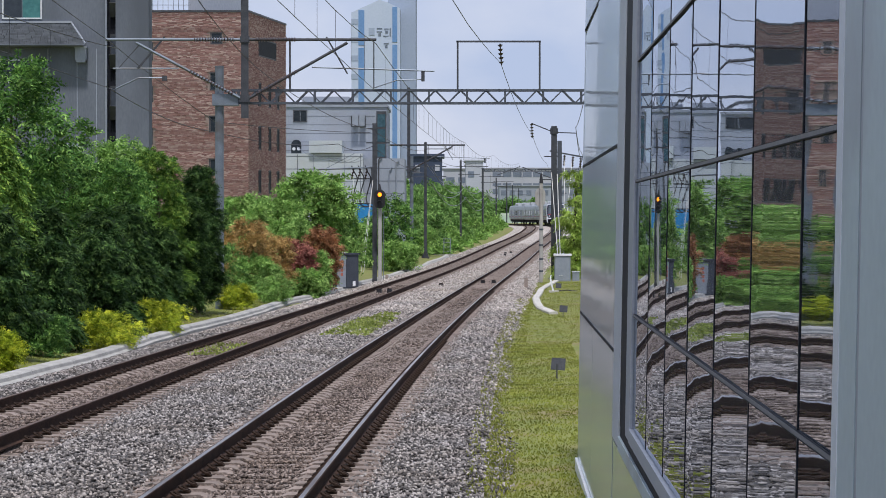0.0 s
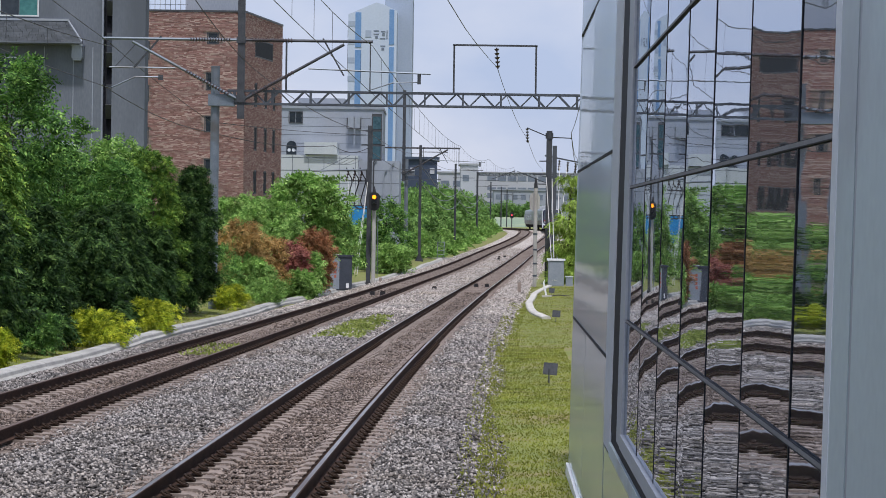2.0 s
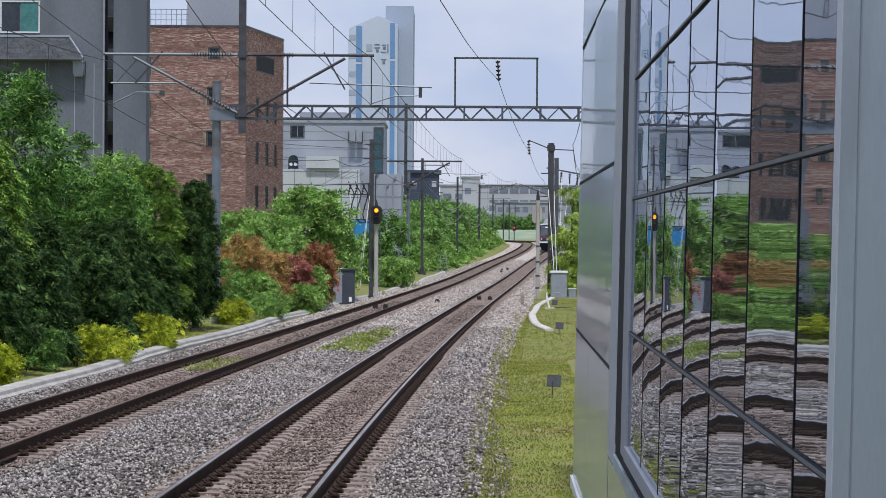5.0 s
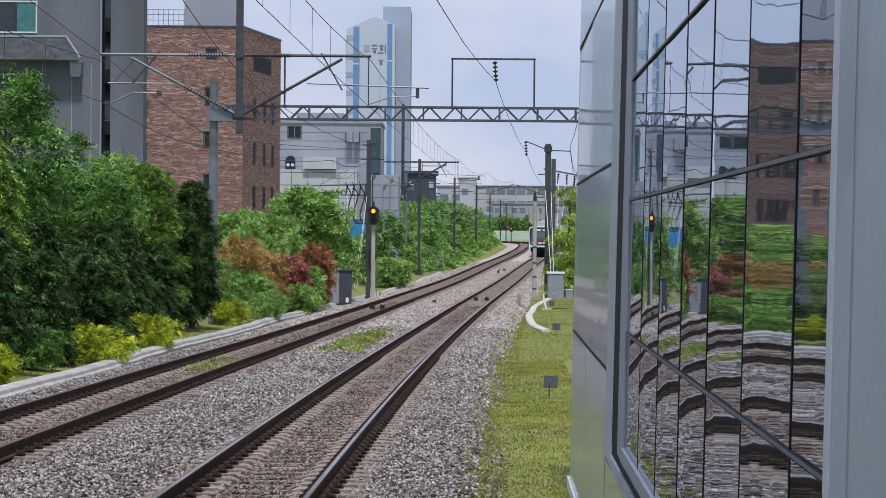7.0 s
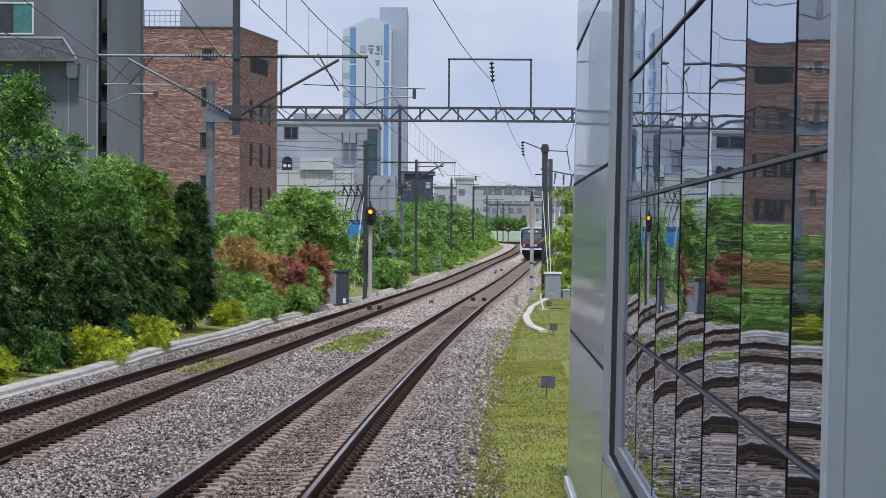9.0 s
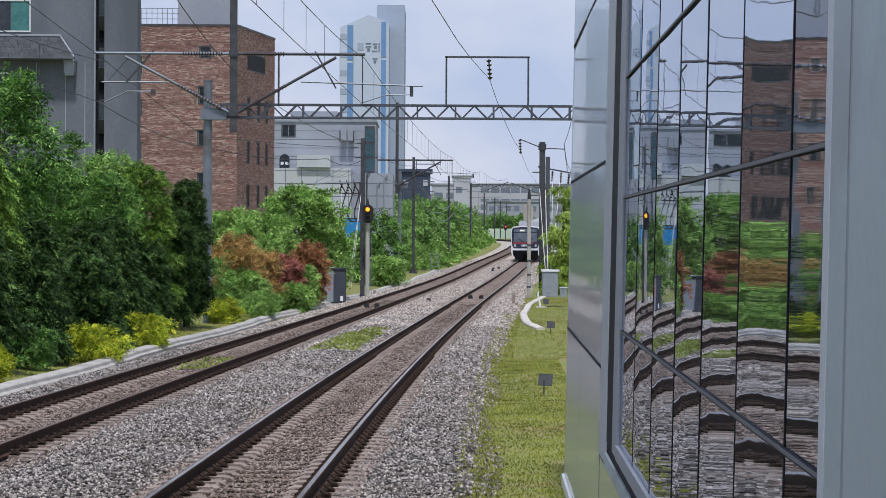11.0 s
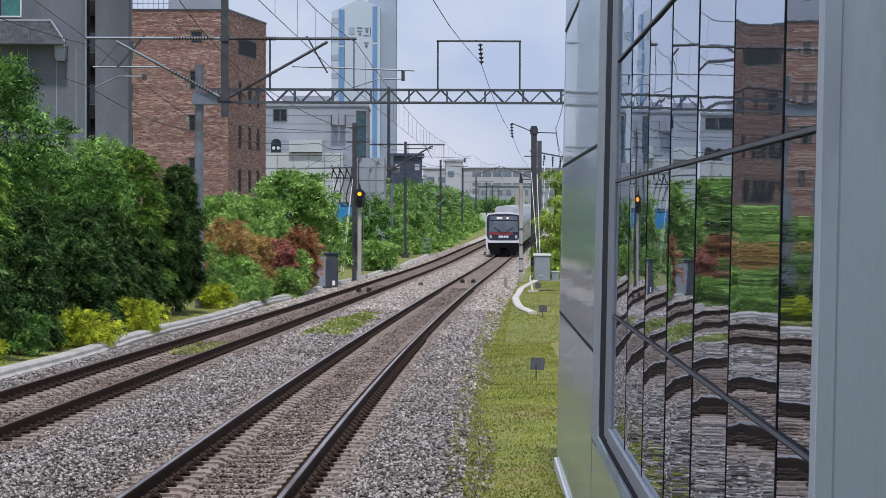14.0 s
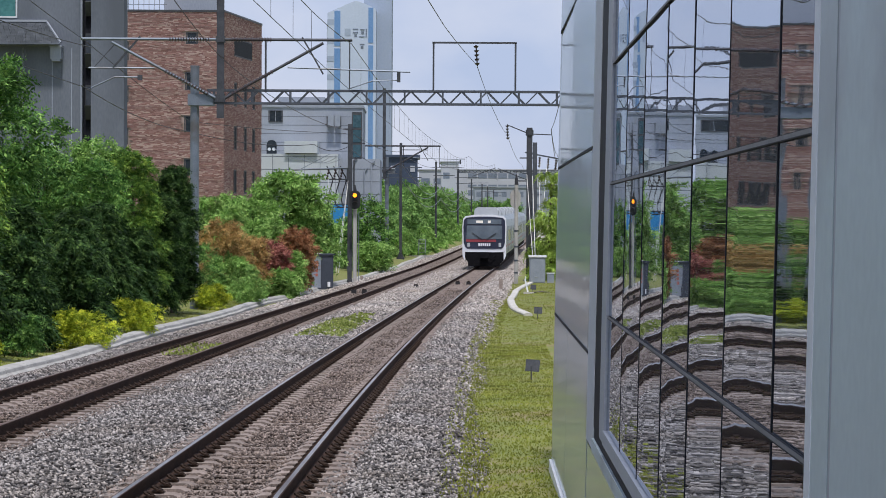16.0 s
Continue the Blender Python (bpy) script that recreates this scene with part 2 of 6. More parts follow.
M_FRAMEPALE = mat("pale_grey_aluminium_frame", (0.4, 0.435, 0.48), (0.48, 0.515, 0.56), 2, 0.5, 0.03, 0.0, 30)
M_GASKET = mat("black_gasket", (0.012, 0.013, 0.018), (0.03, 0.032, 0.04), 6, 0.6, 0.05)
M_POST = mat("pale_painted_steel", (0.36, 0.44, 0.475), (0.42, 0.505, 0.535), 1.2, 0.45, 0.03, 0, 20, (0.26, 0.285, 0.32), 1.0)
M_POSTEDGE = mat("pale_painted_edge", (0.52, 0.56, 0.62), (0.6, 0.64, 0.69), 1.2, 0.45, 0.03, 0, 20)
M_RENDER = mat("grey_render_wall", (0.105, 0.122, 0.147), (0.15, 0.168, 0.197), 0.5, 0.9, 0.3, 0, 14, (0.085, 0.097, 0.115), 0.4, (1, 1, 0.3))
M_RENDER_PALE = mat("pale_render_wall", (0.24, 0.272, 0.32), (0.31, 0.342, 0.39), 0.5, 0.9, 0.2, 0, 14, (0.28, 0.3, 0.33), 0.3, (1, 1, 0.3))
M_TILEWALL = mat("pale_tiled_wall", (0.4, 0.44, 0.465), (0.5, 0.54, 0.56), 0.8, 0.6, 0.1, 0, 12, (0.42, 0.45, 0.45), 0.4, piece=0.06)
M_SHINGLE = mat("grey_roof_shingle", (0.07, 0.08, 0.09), (0.13, 0.14, 0.155), 3, 0.9, 0.4, 0, 30, piece=0.2)
M_MORTAR = mat("brick_mortar", (0.25, 0.2, 0.17), (0.36, 0.29, 0.25), 2, 0.95, 0.4)
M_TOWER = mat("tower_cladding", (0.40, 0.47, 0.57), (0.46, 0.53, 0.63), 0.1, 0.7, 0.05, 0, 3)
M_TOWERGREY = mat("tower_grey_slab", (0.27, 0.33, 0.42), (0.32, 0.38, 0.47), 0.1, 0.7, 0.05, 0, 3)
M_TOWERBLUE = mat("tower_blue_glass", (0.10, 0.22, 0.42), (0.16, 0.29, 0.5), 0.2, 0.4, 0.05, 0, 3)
M_NAVY = mat("navy_cladding", (0.025, 0.04, 0.075), (0.05, 0.07, 0.11), 0.3, 0.6, 0.05, 0, 3)
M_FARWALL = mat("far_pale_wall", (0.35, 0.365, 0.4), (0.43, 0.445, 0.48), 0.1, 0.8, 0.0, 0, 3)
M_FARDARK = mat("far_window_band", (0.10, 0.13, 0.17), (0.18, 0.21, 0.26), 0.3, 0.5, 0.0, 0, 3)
M_GLASS = mat("dark_window_glass", (0.015, 0.022, 0.03), (0.04, 0.05, 0.06), 0.8, 0.12, 0.0, 0, 4)
M_DARKPANE = mat("dull_dark_pane", (0.012, 0.014, 0.018), (0.03, 0.033, 0.038), 1.5, 0.6, 0.0, 0, 6)
M_GREENGLASS = mat("green_curtained_glass", (0.03, 0.13, 0.13), (0.06, 0.2, 0.19), 1.5, 0.15, 0.0, 0, 6)
M_TEALGLASS = mat("dark_teal_glass", (0.02, 0.06, 0.075), (0.045, 0.1, 0.12), 1.5, 0.15, 0.0, 0, 6)
M_WINFRAME = mat("white_window_frame", (0.5, 0.53, 0.55), (0.62, 0.65, 0.66), 4, 0.5, 0.0)
M_DARKFRAME = mat("dark_window_frame", (0.03, 0.033, 0.04), (0.06, 0.065, 0.07), 4, 0.5, 0.0)
M_BLUESHEET = mat("blue_sheeting", (0.01, 0.16, 0.4), (0.02, 0.24, 0.52), 1.0, 0.5, 0.1, 0, 5)
M_CABINET = mat("blue_grey_cabinet", (0.03, 0.037, 0.052), (0.052, 0.062, 0.082), 2, 0.5, 0.05, 0, 20)
M_CABLIGHT = mat("grey_cabinet", (0.2, 0.23, 0.27), (0.28, 0.31, 0.35), 2, 0.5, 0.05, 0, 20)
M_WHITE = mat("white_paint", (0.68, 0.7, 0.72), (0.8, 0.81, 0.82), 2, 0.4, 0.03, 0, 20)
M_REDINK = mat("faded_red_lettering", (0.35, 0.08, 0.05), (0.5, 0.15, 0.1), 8, 0.6, 0.0)
M_BLACK = mat("black_paint", (0.01, 0.01, 0.012), (0.022, 0.022, 0.025), 4, 0.5, 0.05)
M_BAR = mat("dull_glazing_bar", (0.17, 0.17, 0.178), (0.24, 0.24, 0.25), 3, 0.6, 0.05)
M_WEED = leaf_mat("weed_leaves", (0.1, 0.14, 0.025), (0.2, 0.25, 0.05), (0.34, 0.37, 0.1))
M_AMBER = glow_mat("amber_signal_light", (1.0, 0.27, 0.01), 3.0)
M_REDLIGHT = glow_mat("red_signal_light", (0.75, 0.05, 0.08), 0.4)
M_BARK = mat("bark", (0.05, 0.04, 0.03), (0.11, 0.09, 0.07), 6, 0.95, 0.6, 0, 30, stretch=(1, 1, 0.3))
M_BODY = mat("stainless_train_side", (0.26, 0.29, 0.29), (0.34, 0.37, 0.365), 0.6, 0.35, 0.03, 0.75, 8)
M_CABWHITE = mat("white_train_paint", (0.66, 0.68, 0.74), (0.75, 0.77, 0.82), 1, 0.35, 0.0)
M_NAVYPAINT = mat("navy_train_mask", (0.018, 0.022, 0.045), (0.03, 0.036, 0.065), 1, 0.3, 0.0)
M_REDPAINT = mat("red_train_stripe", (0.22, 0.035, 0.05), (0.3, 0.05, 0.065), 1, 0.4, 0.0)
M_SCREEN = mat("windscreen_glass", (0.075, 0.1, 0.13), (0.15, 0.185, 0.225), 1.2, 0.1, 0.0)
M_UNDER = mat("black_underframe", (0.004, 0.004, 0.005), (0.012, 0.012, 0.014), 4, 0.9, 0.2)
M_ROOFUNIT = mat("roof_equipment_paint", (0.37, 0.39, 0.42), (0.46, 0.48, 0.51), 1.5, 0.5, 0.05)
M_HEADLIGHT = glow_mat("train_display", (0.8, 0.76, 0.7), 0.1)
L_CONIFER = leaf_mat("dark_conifer_sprays", (0.005, 0.016, 0.005), (0.022, 0.056, 0.014), (0.11, 0.19, 0.045))
# sunlight on the sprays is part of this brighter leaf colour
L_THUJA = leaf_mat("sunlit_thuja_sprays", (0.018, 0.055, 0.01), (0.085, 0.18, 0.026), (0.3, 0.42, 0.065))
L_BROAD = leaf_mat("broad_green_leaves", (0.014, 0.045, 0.011), (0.07, 0.17, 0.034), (0.25, 0.41, 0.09))
L_LIGHT = leaf_mat("light_green_leaves", (0.05, 0.125, 0.025), (0.16, 0.295, 0.062), (0.36, 0.51, 0.15))
L_YELLOW = leaf_mat("yellow_green_leaves", (0.05, 0.1, 0.008), (0.27, 0.34, 0.015), (0.56, 0.55, 0.035))
L_RED = leaf_mat("red_maple_leaves", (0.08, 0.03, 0.025), (0.28, 0.1, 0.08), (0.44, 0.2, 0.155))
L_ORANGE = leaf_mat("orange_brown_leaves", (0.08, 0.1, 0.03), (0.33, 0.2, 0.07), (0.44, 0.3, 0.11))
L_RUSSET = leaf_mat("russet_maple_leaves", (0.07, 0.05, 0.022), (0.28, 0.125, 0.06), (0.4, 0.22, 0.1))
L_VINE = leaf_mat("creeper_leaves", (0.10, 0.17, 0.022), (0.23, 0.34, 0.05), (0.38, 0.48, 0.11))
L_FAR = leaf_mat("far_foliage", (0.04, 0.1, 0.026), (0.115, 0.225, 0.055), (0.26, 0.41, 0.115))
for dull in (M_GASKET, M_DARKPANE, M_UNDER, M_BAR, M_CLIP, M_RAIL):
    dull.node_tree.nodes["Principled BSDF"].inputs["Specular IOR Level"].default_value = 0.08


# ---- building blocks ----
class Geo:
    """Gathers plain polygons for one mesh."""

    def __init__(self):
        self.v, self.f, self.smooth = [], [], False

    def box(self, x0, y0, z0, x1, y1, z1, m=None):
        k = len(self.v)
        for z in (z0, z1):
            for x, y in ((x0, y0), (x1, y0), (x1, y1), (x0, y1)):
                p = Vector((x, y, z))
                self.v.append(m @ p if m else p)
        self.f += [(k + 3, k + 2, k + 1, k), (k + 4, k + 5, k + 6, k + 7)] + [(k + i, k + (i + 1) % 4, k + 4 + (i + 1) % 4, k + 4 + i) for i in range(4)]
        return self

    def tube(self, pts, r, n=6, r2=None, caps=True):
        """A round bar along pts, tapering from r to r2."""
        pts = [Vector(p) for p in pts]
        r2 = r if r2 is None else r2
        k, last = len(self.v), len(pts) - 1
        for i, p in enumerate(pts):
            d = (pts[min(i + 1, last)] - pts[max(i - 1, 0)]).normalized()
            a = d.cross(Vector((0, 0, 1)) if abs(d.z) < 0.9 else Vector((0, 1, 0))).normalized()
            b = d.cross(a)
            rr = r + (r2 - r) * i / max(last, 1)
            self.v += [p + rr * (math.cos(2 * math.pi * j / n) * a + math.sin(2 * math.pi * j / n) * b) for j in range(n)]
        for i in range(last):
            self.f += [(k + i * n + j, k + i * n + (j + 1) % n, k + (i + 1) * n + (j + 1) % n, k + (i + 1) * n + j) for j in range(n)]
        if caps:
            self.f += [tuple(range(k + n - 1, k - 1, -1)), tuple(range(k + last * n, k + last * n + n))]
        return self

    def bar(self, a, b, w, h=None):
        """A square bar from a to b."""
        a, b = Vector(a), Vector(b)
        d = b - a
        m = Matrix.Translation(a) @ d.to_track_quat("Z", "Y").to_matrix().to_4x4()
        h = h or w
        return self.box(-w / 2, -h / 2, 0, w / 2, h / 2, d.length, m)

    def prism(self, outline, depth, m=None):
        """An outline in x, z pulled along +y by depth."""
        k, n = len(self.v), len(outline)
        for y in (0, depth):
            for x, z in outline:
                p = Vector((x, y, z))
                self.v.append(m @ p if m else p)
        self.f += [tuple(range(k, k + n)), tuple(range(k + 2 * n - 1, k + n - 1, -1))]
        self.f += [(k + (i + 1) % n, k + i, k + n + i, k + n + (i + 1) % n) for i in range(n)]
        return self

    def sweep(self, profile, rings, close=True):
        """profile points (u, h) carried along rings, each a function-ready (origin, side, up)."""
        k, n = len(self.v), len(profile)
        for o, s, up in rings:
            self.v += [o + u * s + h * up for u, h in profile]
        m = n if close else n - 1
        for i in range(len(rings) - 1):
            self.f += [(k + i * n + j, k + i * n + (j + 1) % n, k + (i + 1) * n + (j + 1) % n, k + (i + 1) * n + j) for j in range(m)]
        return self

    def disc_stack(self, a, b, count, r, r_in):
        """A string of insulator sheds from a to b."""
        a, b = Vector(a), Vector(b)
        self.tube([a, b], r_in, 5)
        for i in range(count):
            c = a.lerp(b, (i + 0.5) / count)
            d = (b - a).normalized() * ((b - a).length / count * 0.22)
            self.tube([c - d, c + d], r, 7, r * 0.55)
        return self

    def mesh(self, name):
        me = bpy.data.meshes.new(name)
        me.from_pydata([tuple(p) for p in self.v], [], self.f)
        if self.smooth:
            me.polygons.foreach_set("use_smooth", [True] * len(me.polygons))
        me.update()
        return me


def numpy_mesh(name, verts, quads):
    """A mesh from arrays of corners (n, 3) and faces (m, k)."""
    me = bpy.data.meshes.new(name)
    k = quads.shape[1]
    me.vertices.add(len(verts))
    me.vertices.foreach_set("co", verts.astype(np.float32).ravel())
    me.loops.add(quads.size)
    me.loops.foreach_set("vertex_index", quads.astype(np.int32).ravel())
    me.polygons.add(len(quads))
    me.polygons.foreach_set("loop_start", np.arange(0, quads.size, k, dtype=np.int32))
    me.update(calc_edges=True)
    me.validate()
    return me


def put(name, me, material, parent=None, label=""):
    ob = new(name, me)
    if material and not me.materials:
        me.materials.append(material)
    if parent:
        ob.parent = parent
    if label:
        ob["label"] = label
    return ob


def part(name, geo, material, parent, label=""):
    return put(name, geo.mesh(name), material, parent, label)


def thing(name, label, category, x=0, y=0, z=0, turn=0, group="", kind=""):
    """An Empty at a thing's base, that carries its parts."""
    ob = new(name)
    ob.empty_display_size = 0.2
    ob.matrix_basis = pose(x, y, z, 0, 0, turn)
    return tagged(ob, label, category, group, kind)


# ---- the line of the railway: plan and height of the near track along the way ahead (y) ----
KY = np.array([-60, 0, 30, 70, 120, 180, 240, 310, 380, 425, 470, 520.0])
KX = np.array([-4.18, -2.62, -1.84, -0.37, 2.21, 5.90, 9.87, 15.0, 19.16, 19.4, 15.5, 6.0])
KZ = np.array([0.9, 0.26, -0.08, -0.52, -0.78, -0.77, -0.35, 0.35, 1.26, 1.35, 1.42, 1.5])
SPACING = 4.36      # between the two tracks' centres


def spline_slopes(k, v):
    """Slopes at the knots of the smooth curve through them."""
    n, h = len(k), np.diff(k)
    d = np.diff(v) / h
    a, r = np.zeros((n, n)), np.zeros(n)
    a[0, 0], a[0, 1], r[0] = 2, 1, 3 * d[0]
    a[-1, -1], a[-1, -2], r[-1] = 2, 1, 3 * d[-1]
    for i in range(1, n - 1):
        a[i, i - 1], a[i, i], a[i, i + 1] = h[i], 2 * (h[i - 1] + h[i]), h[i - 1]
        r[i] = 3 * (h[i] * d[i - 1] + h[i - 1] * d[i])
    return np.linalg.solve(a, r)


MX, MZ = spline_slopes(KY, KX), spline_slopes(KY, KZ)


def glide(values, slopes, y):
    y = min(max(y, KY[0]), KY[-1])
    i = int(min(max(np.searchsorted(KY, y) - 1, 0), len(KY) - 2))
    h = KY[i + 1] - KY[i]
    t = (y - KY[i]) / h
    return float((2 * t**3 - 3 * t**2 + 1) * values[i] + (t**3 - 2 * t**2 + t) * h * slopes[i]
                 + (-2 * t**3 + 3 * t**2) * values[i + 1] + (t**3 - t**2) * h * slopes[i + 1])


def line_x(y):
    return glide(KX, MX, y)


def line_z(y):
    return glide(KZ, MZ, y)


def frame_at(y):
    """Origin on the near track's rail level, the way to the right and up."""
    dx = (line_x(y + 0.5) - line_x(y - 0.5))
    side = Vector((1, -dx, 0)).normalized()
    return Vector((line_x(y), float(y), line_z(y))), side, Vector((0, 0, 1))


def beside(u, y, h=0.0):
    """A place u metres right of the near track's centre line, h over its rails."""
    o, s, up = frame_at(float(y))
    return o + float(u) * s + float(h) * up


def ground_h(u, y):
    """The ground's height over rail level across the line."""
    wob = 0.09 * noise.noise((u * 0.3, y * 0.12, 3.0))
    if u > 2.2:
        return -0.30 + min(0.25, (u - 2.2) * 0.03) + wob
    if u < -7.4:
        return -0.33 + min(0.3, (-7.4 - u) * 0.06) + wob
    return -0.62


# ---- ground ----
ys = [*np.arange(-60, 20, 10), *np.arange(20, 130, 1.5), *np.arange(130, 520, 8), 520.0, 800.0, 1500.0, 3500.0]
us = [-2500, -600, -150, -60, -30, -20, -15, -12, -10.5, -9.5, -8.7, -8, -7.6, -7.3, -6.5, 1.6, 2.2, 2.6, 3, 3.5, 4, 4.7, 5.5, 7, 9, 13, 20, 40, 150, 600, 2500]
gv = []
for y in ys:
    o, s, up = frame_at(min(y, 520))
    for u in us:
        if abs(u) > 30:
            gv.append((o.x + u, y, o.z + ground_h(u, y) * 0.5))
        else:
            p = o + u * s + up * ground_h(u, y)
            gv.append((p.x, p.y + (y - min(y, 520)), p.z))
nu = len(us)
gq = np.array([(i * nu + j, i * nu + j + 1, (i + 1) * nu + j + 1, (i + 1) * nu + j) for i in range(len(ys) - 1) for j in range(nu - 1)])
ground = put("ground", numpy_mesh("ground", np.array(gv), gq), M_GRASSBED)
tagged(ground, "mown green lawn and bare soil beside the railway", "ground", kind="structure")

# ballast bed under both tracks: brown between the rails, grey on the shoulders
BED = [(-7.35, -0.6), (-7.15, -0.40), (-6.3, -0.20), (-5.5, -0.213), (-3.05, -0.213), (-2.75, -0.17), (-2.1, -0.13), (-1.5, -0.17), (-1.2, -0.213), (1.2, -0.213), (1.5, -0.16), (2.3, -0.22), (2.85, -0.36), (3.1, -0.6)]
rings = [frame_at(y) for y in [*np.arange(-50, 130, 1.0), *np.arange(130, 521, 4.0)]]
bed = put("ballast_bed", Geo().sweep(BED, rings, False).mesh("ballast_bed"), M_BED_GAPSHADE)
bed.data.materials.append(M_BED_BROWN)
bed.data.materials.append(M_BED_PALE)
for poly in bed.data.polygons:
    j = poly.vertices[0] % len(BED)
    # the dark painted gap shade ends about here, the pale bed follows
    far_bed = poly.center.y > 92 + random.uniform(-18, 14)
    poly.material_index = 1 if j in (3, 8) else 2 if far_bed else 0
tagged(bed, "bed of grey crushed-stone ballast, rust-brown between the rails", "ballast", kind="structure")


# ---- tracks ----
RAIL = [(-0.075, -0.17), (0.075, -0.17), (0.075, -0.155), (0.012, -0.135), (0.012, -0.045), (0.036, -0.035), (0.036, -0.002),
        (-0.036, -0.002), (-0.036, -0.035), (-0.012, -0.045), (-0.012, -0.135), (-0.075, -0.155)]
HEAD = [(-0.026, -0.002), (0.022, -0.002), (0.017, 0.003), (-0.021, 0.003)]


def sleeper_mesh():
    g = Geo()
    g.prism([(-1.2, -0.2), (1.2, -0.2), (1.2, -0.02), (0.9, 0.0), (0.45, 0.0), (0.35, -0.04), (-0.35, -0.04), (-0.45, 0.0), (-0.9, 0.0), (-1.2, -0.02)], 0.25, pose(0, -0.125, 0))
    return g.mesh("sleeper")


def clip_mesh():
    g = Geo()
    loop = [(0.015 + 0.05 * (1 - math.cos(a)), 0.075 * math.sin(a), 0.045 + 0.025 * math.cos(a)) for a in np.linspace(-2.6, 2.6, 8)]
    g.tube(loop, 0.016, 5)
    g.box(0.0, -0.05, 0, 0.13, 0.05, 0.022)
    return g.mesh("rail_clip")


SLEEPER, CLIP = sleeper_mesh(), clip_mesh()
SLEEPER_PITCH = 0.56


def track(u, label, y_first, n_sleepers, n_clips):
    t = thing("railway_track", label, "railway track", kind="structure")
    rr = [frame_at(y) for y in [*np.arange(-40, 130, 1.5), *np.arange(130, 521, 5.0)]]
    for side in (-0.7525, 0.7525):
        ring = [(o + (u + side) * s, s, up) for o, s, up in rr]
        rail = part("rail", Geo().sweep(RAIL, ring), M_RAIL, t, "rust-brown steel rail")
        part("rail_head", Geo().sweep(HEAD, ring), M_RAILTOP if u == 0 else M_RAILDULL, rail, "worn running surface")
    SLEEPER.materials.append(M_SLEEPER) if not SLEEPER.materials else None
    CLIP.materials.append(M_CLIP) if not CLIP.materials else None
    y, far, loose = y_first, Geo(), Geo()
    for i in range(n_sleepers + 500):
        o, s, up = frame_at(y)
        turn = math.degrees(math.atan2(s.y, s.x))
        c = o + u * s
        m = pose(c.x, c.y, c.z - 0.165 - 0.008 * random.random(), 0, 0, turn + random.uniform(-0.5, 0.5))
        if i < n_sleepers:
            ob = put("sleeper", SLEEPER, None, t)
            ob.matrix_basis = m
            if i < n_clips:
                for x, flip in ((-0.7525, 0), (-0.7525, 180), (0.7525, 0), (0.7525, 180)):
                    k = put("rail_clip", CLIP, None, t)
                    k.matrix_basis = pose(c.x, c.y, c.z - 0.172, 0, 0, turn) @ pose(x + (0.07 if flip == 0 else -0.07), 0, 0.005, 0, 0, flip)
        elif y < 330:
            far.box(-1.2, -0.125, -0.15, 1.2, 0.125, 0, m)
        if n_clips <= i < n_clips + 90:
            for x in (-0.85, -0.655, 0.655, 0.85):
                loose.box(x - 0.05, -0.06, 0.0, x + 0.05, 0.06, 0.035, m)
        y += SLEEPER_PITCH * s.x
    f = part("far_sleepers", far, M_SLEEPER, t)
    f["kind"] = "stuff"
    f = part("far_rail_clips", loose, M_CLIP, t)
    f["kind"] = "stuff"
    return t


track(0, "railway track with rusty rails on concrete sleepers, near the platform", 17.5, 175, 75)
track(-SPACING, "second railway track with rusty rails on concrete sleepers", 29.0, 165, 75)


# ---- loose ballast stones ----
SLEEPER_STEP = 0.5598


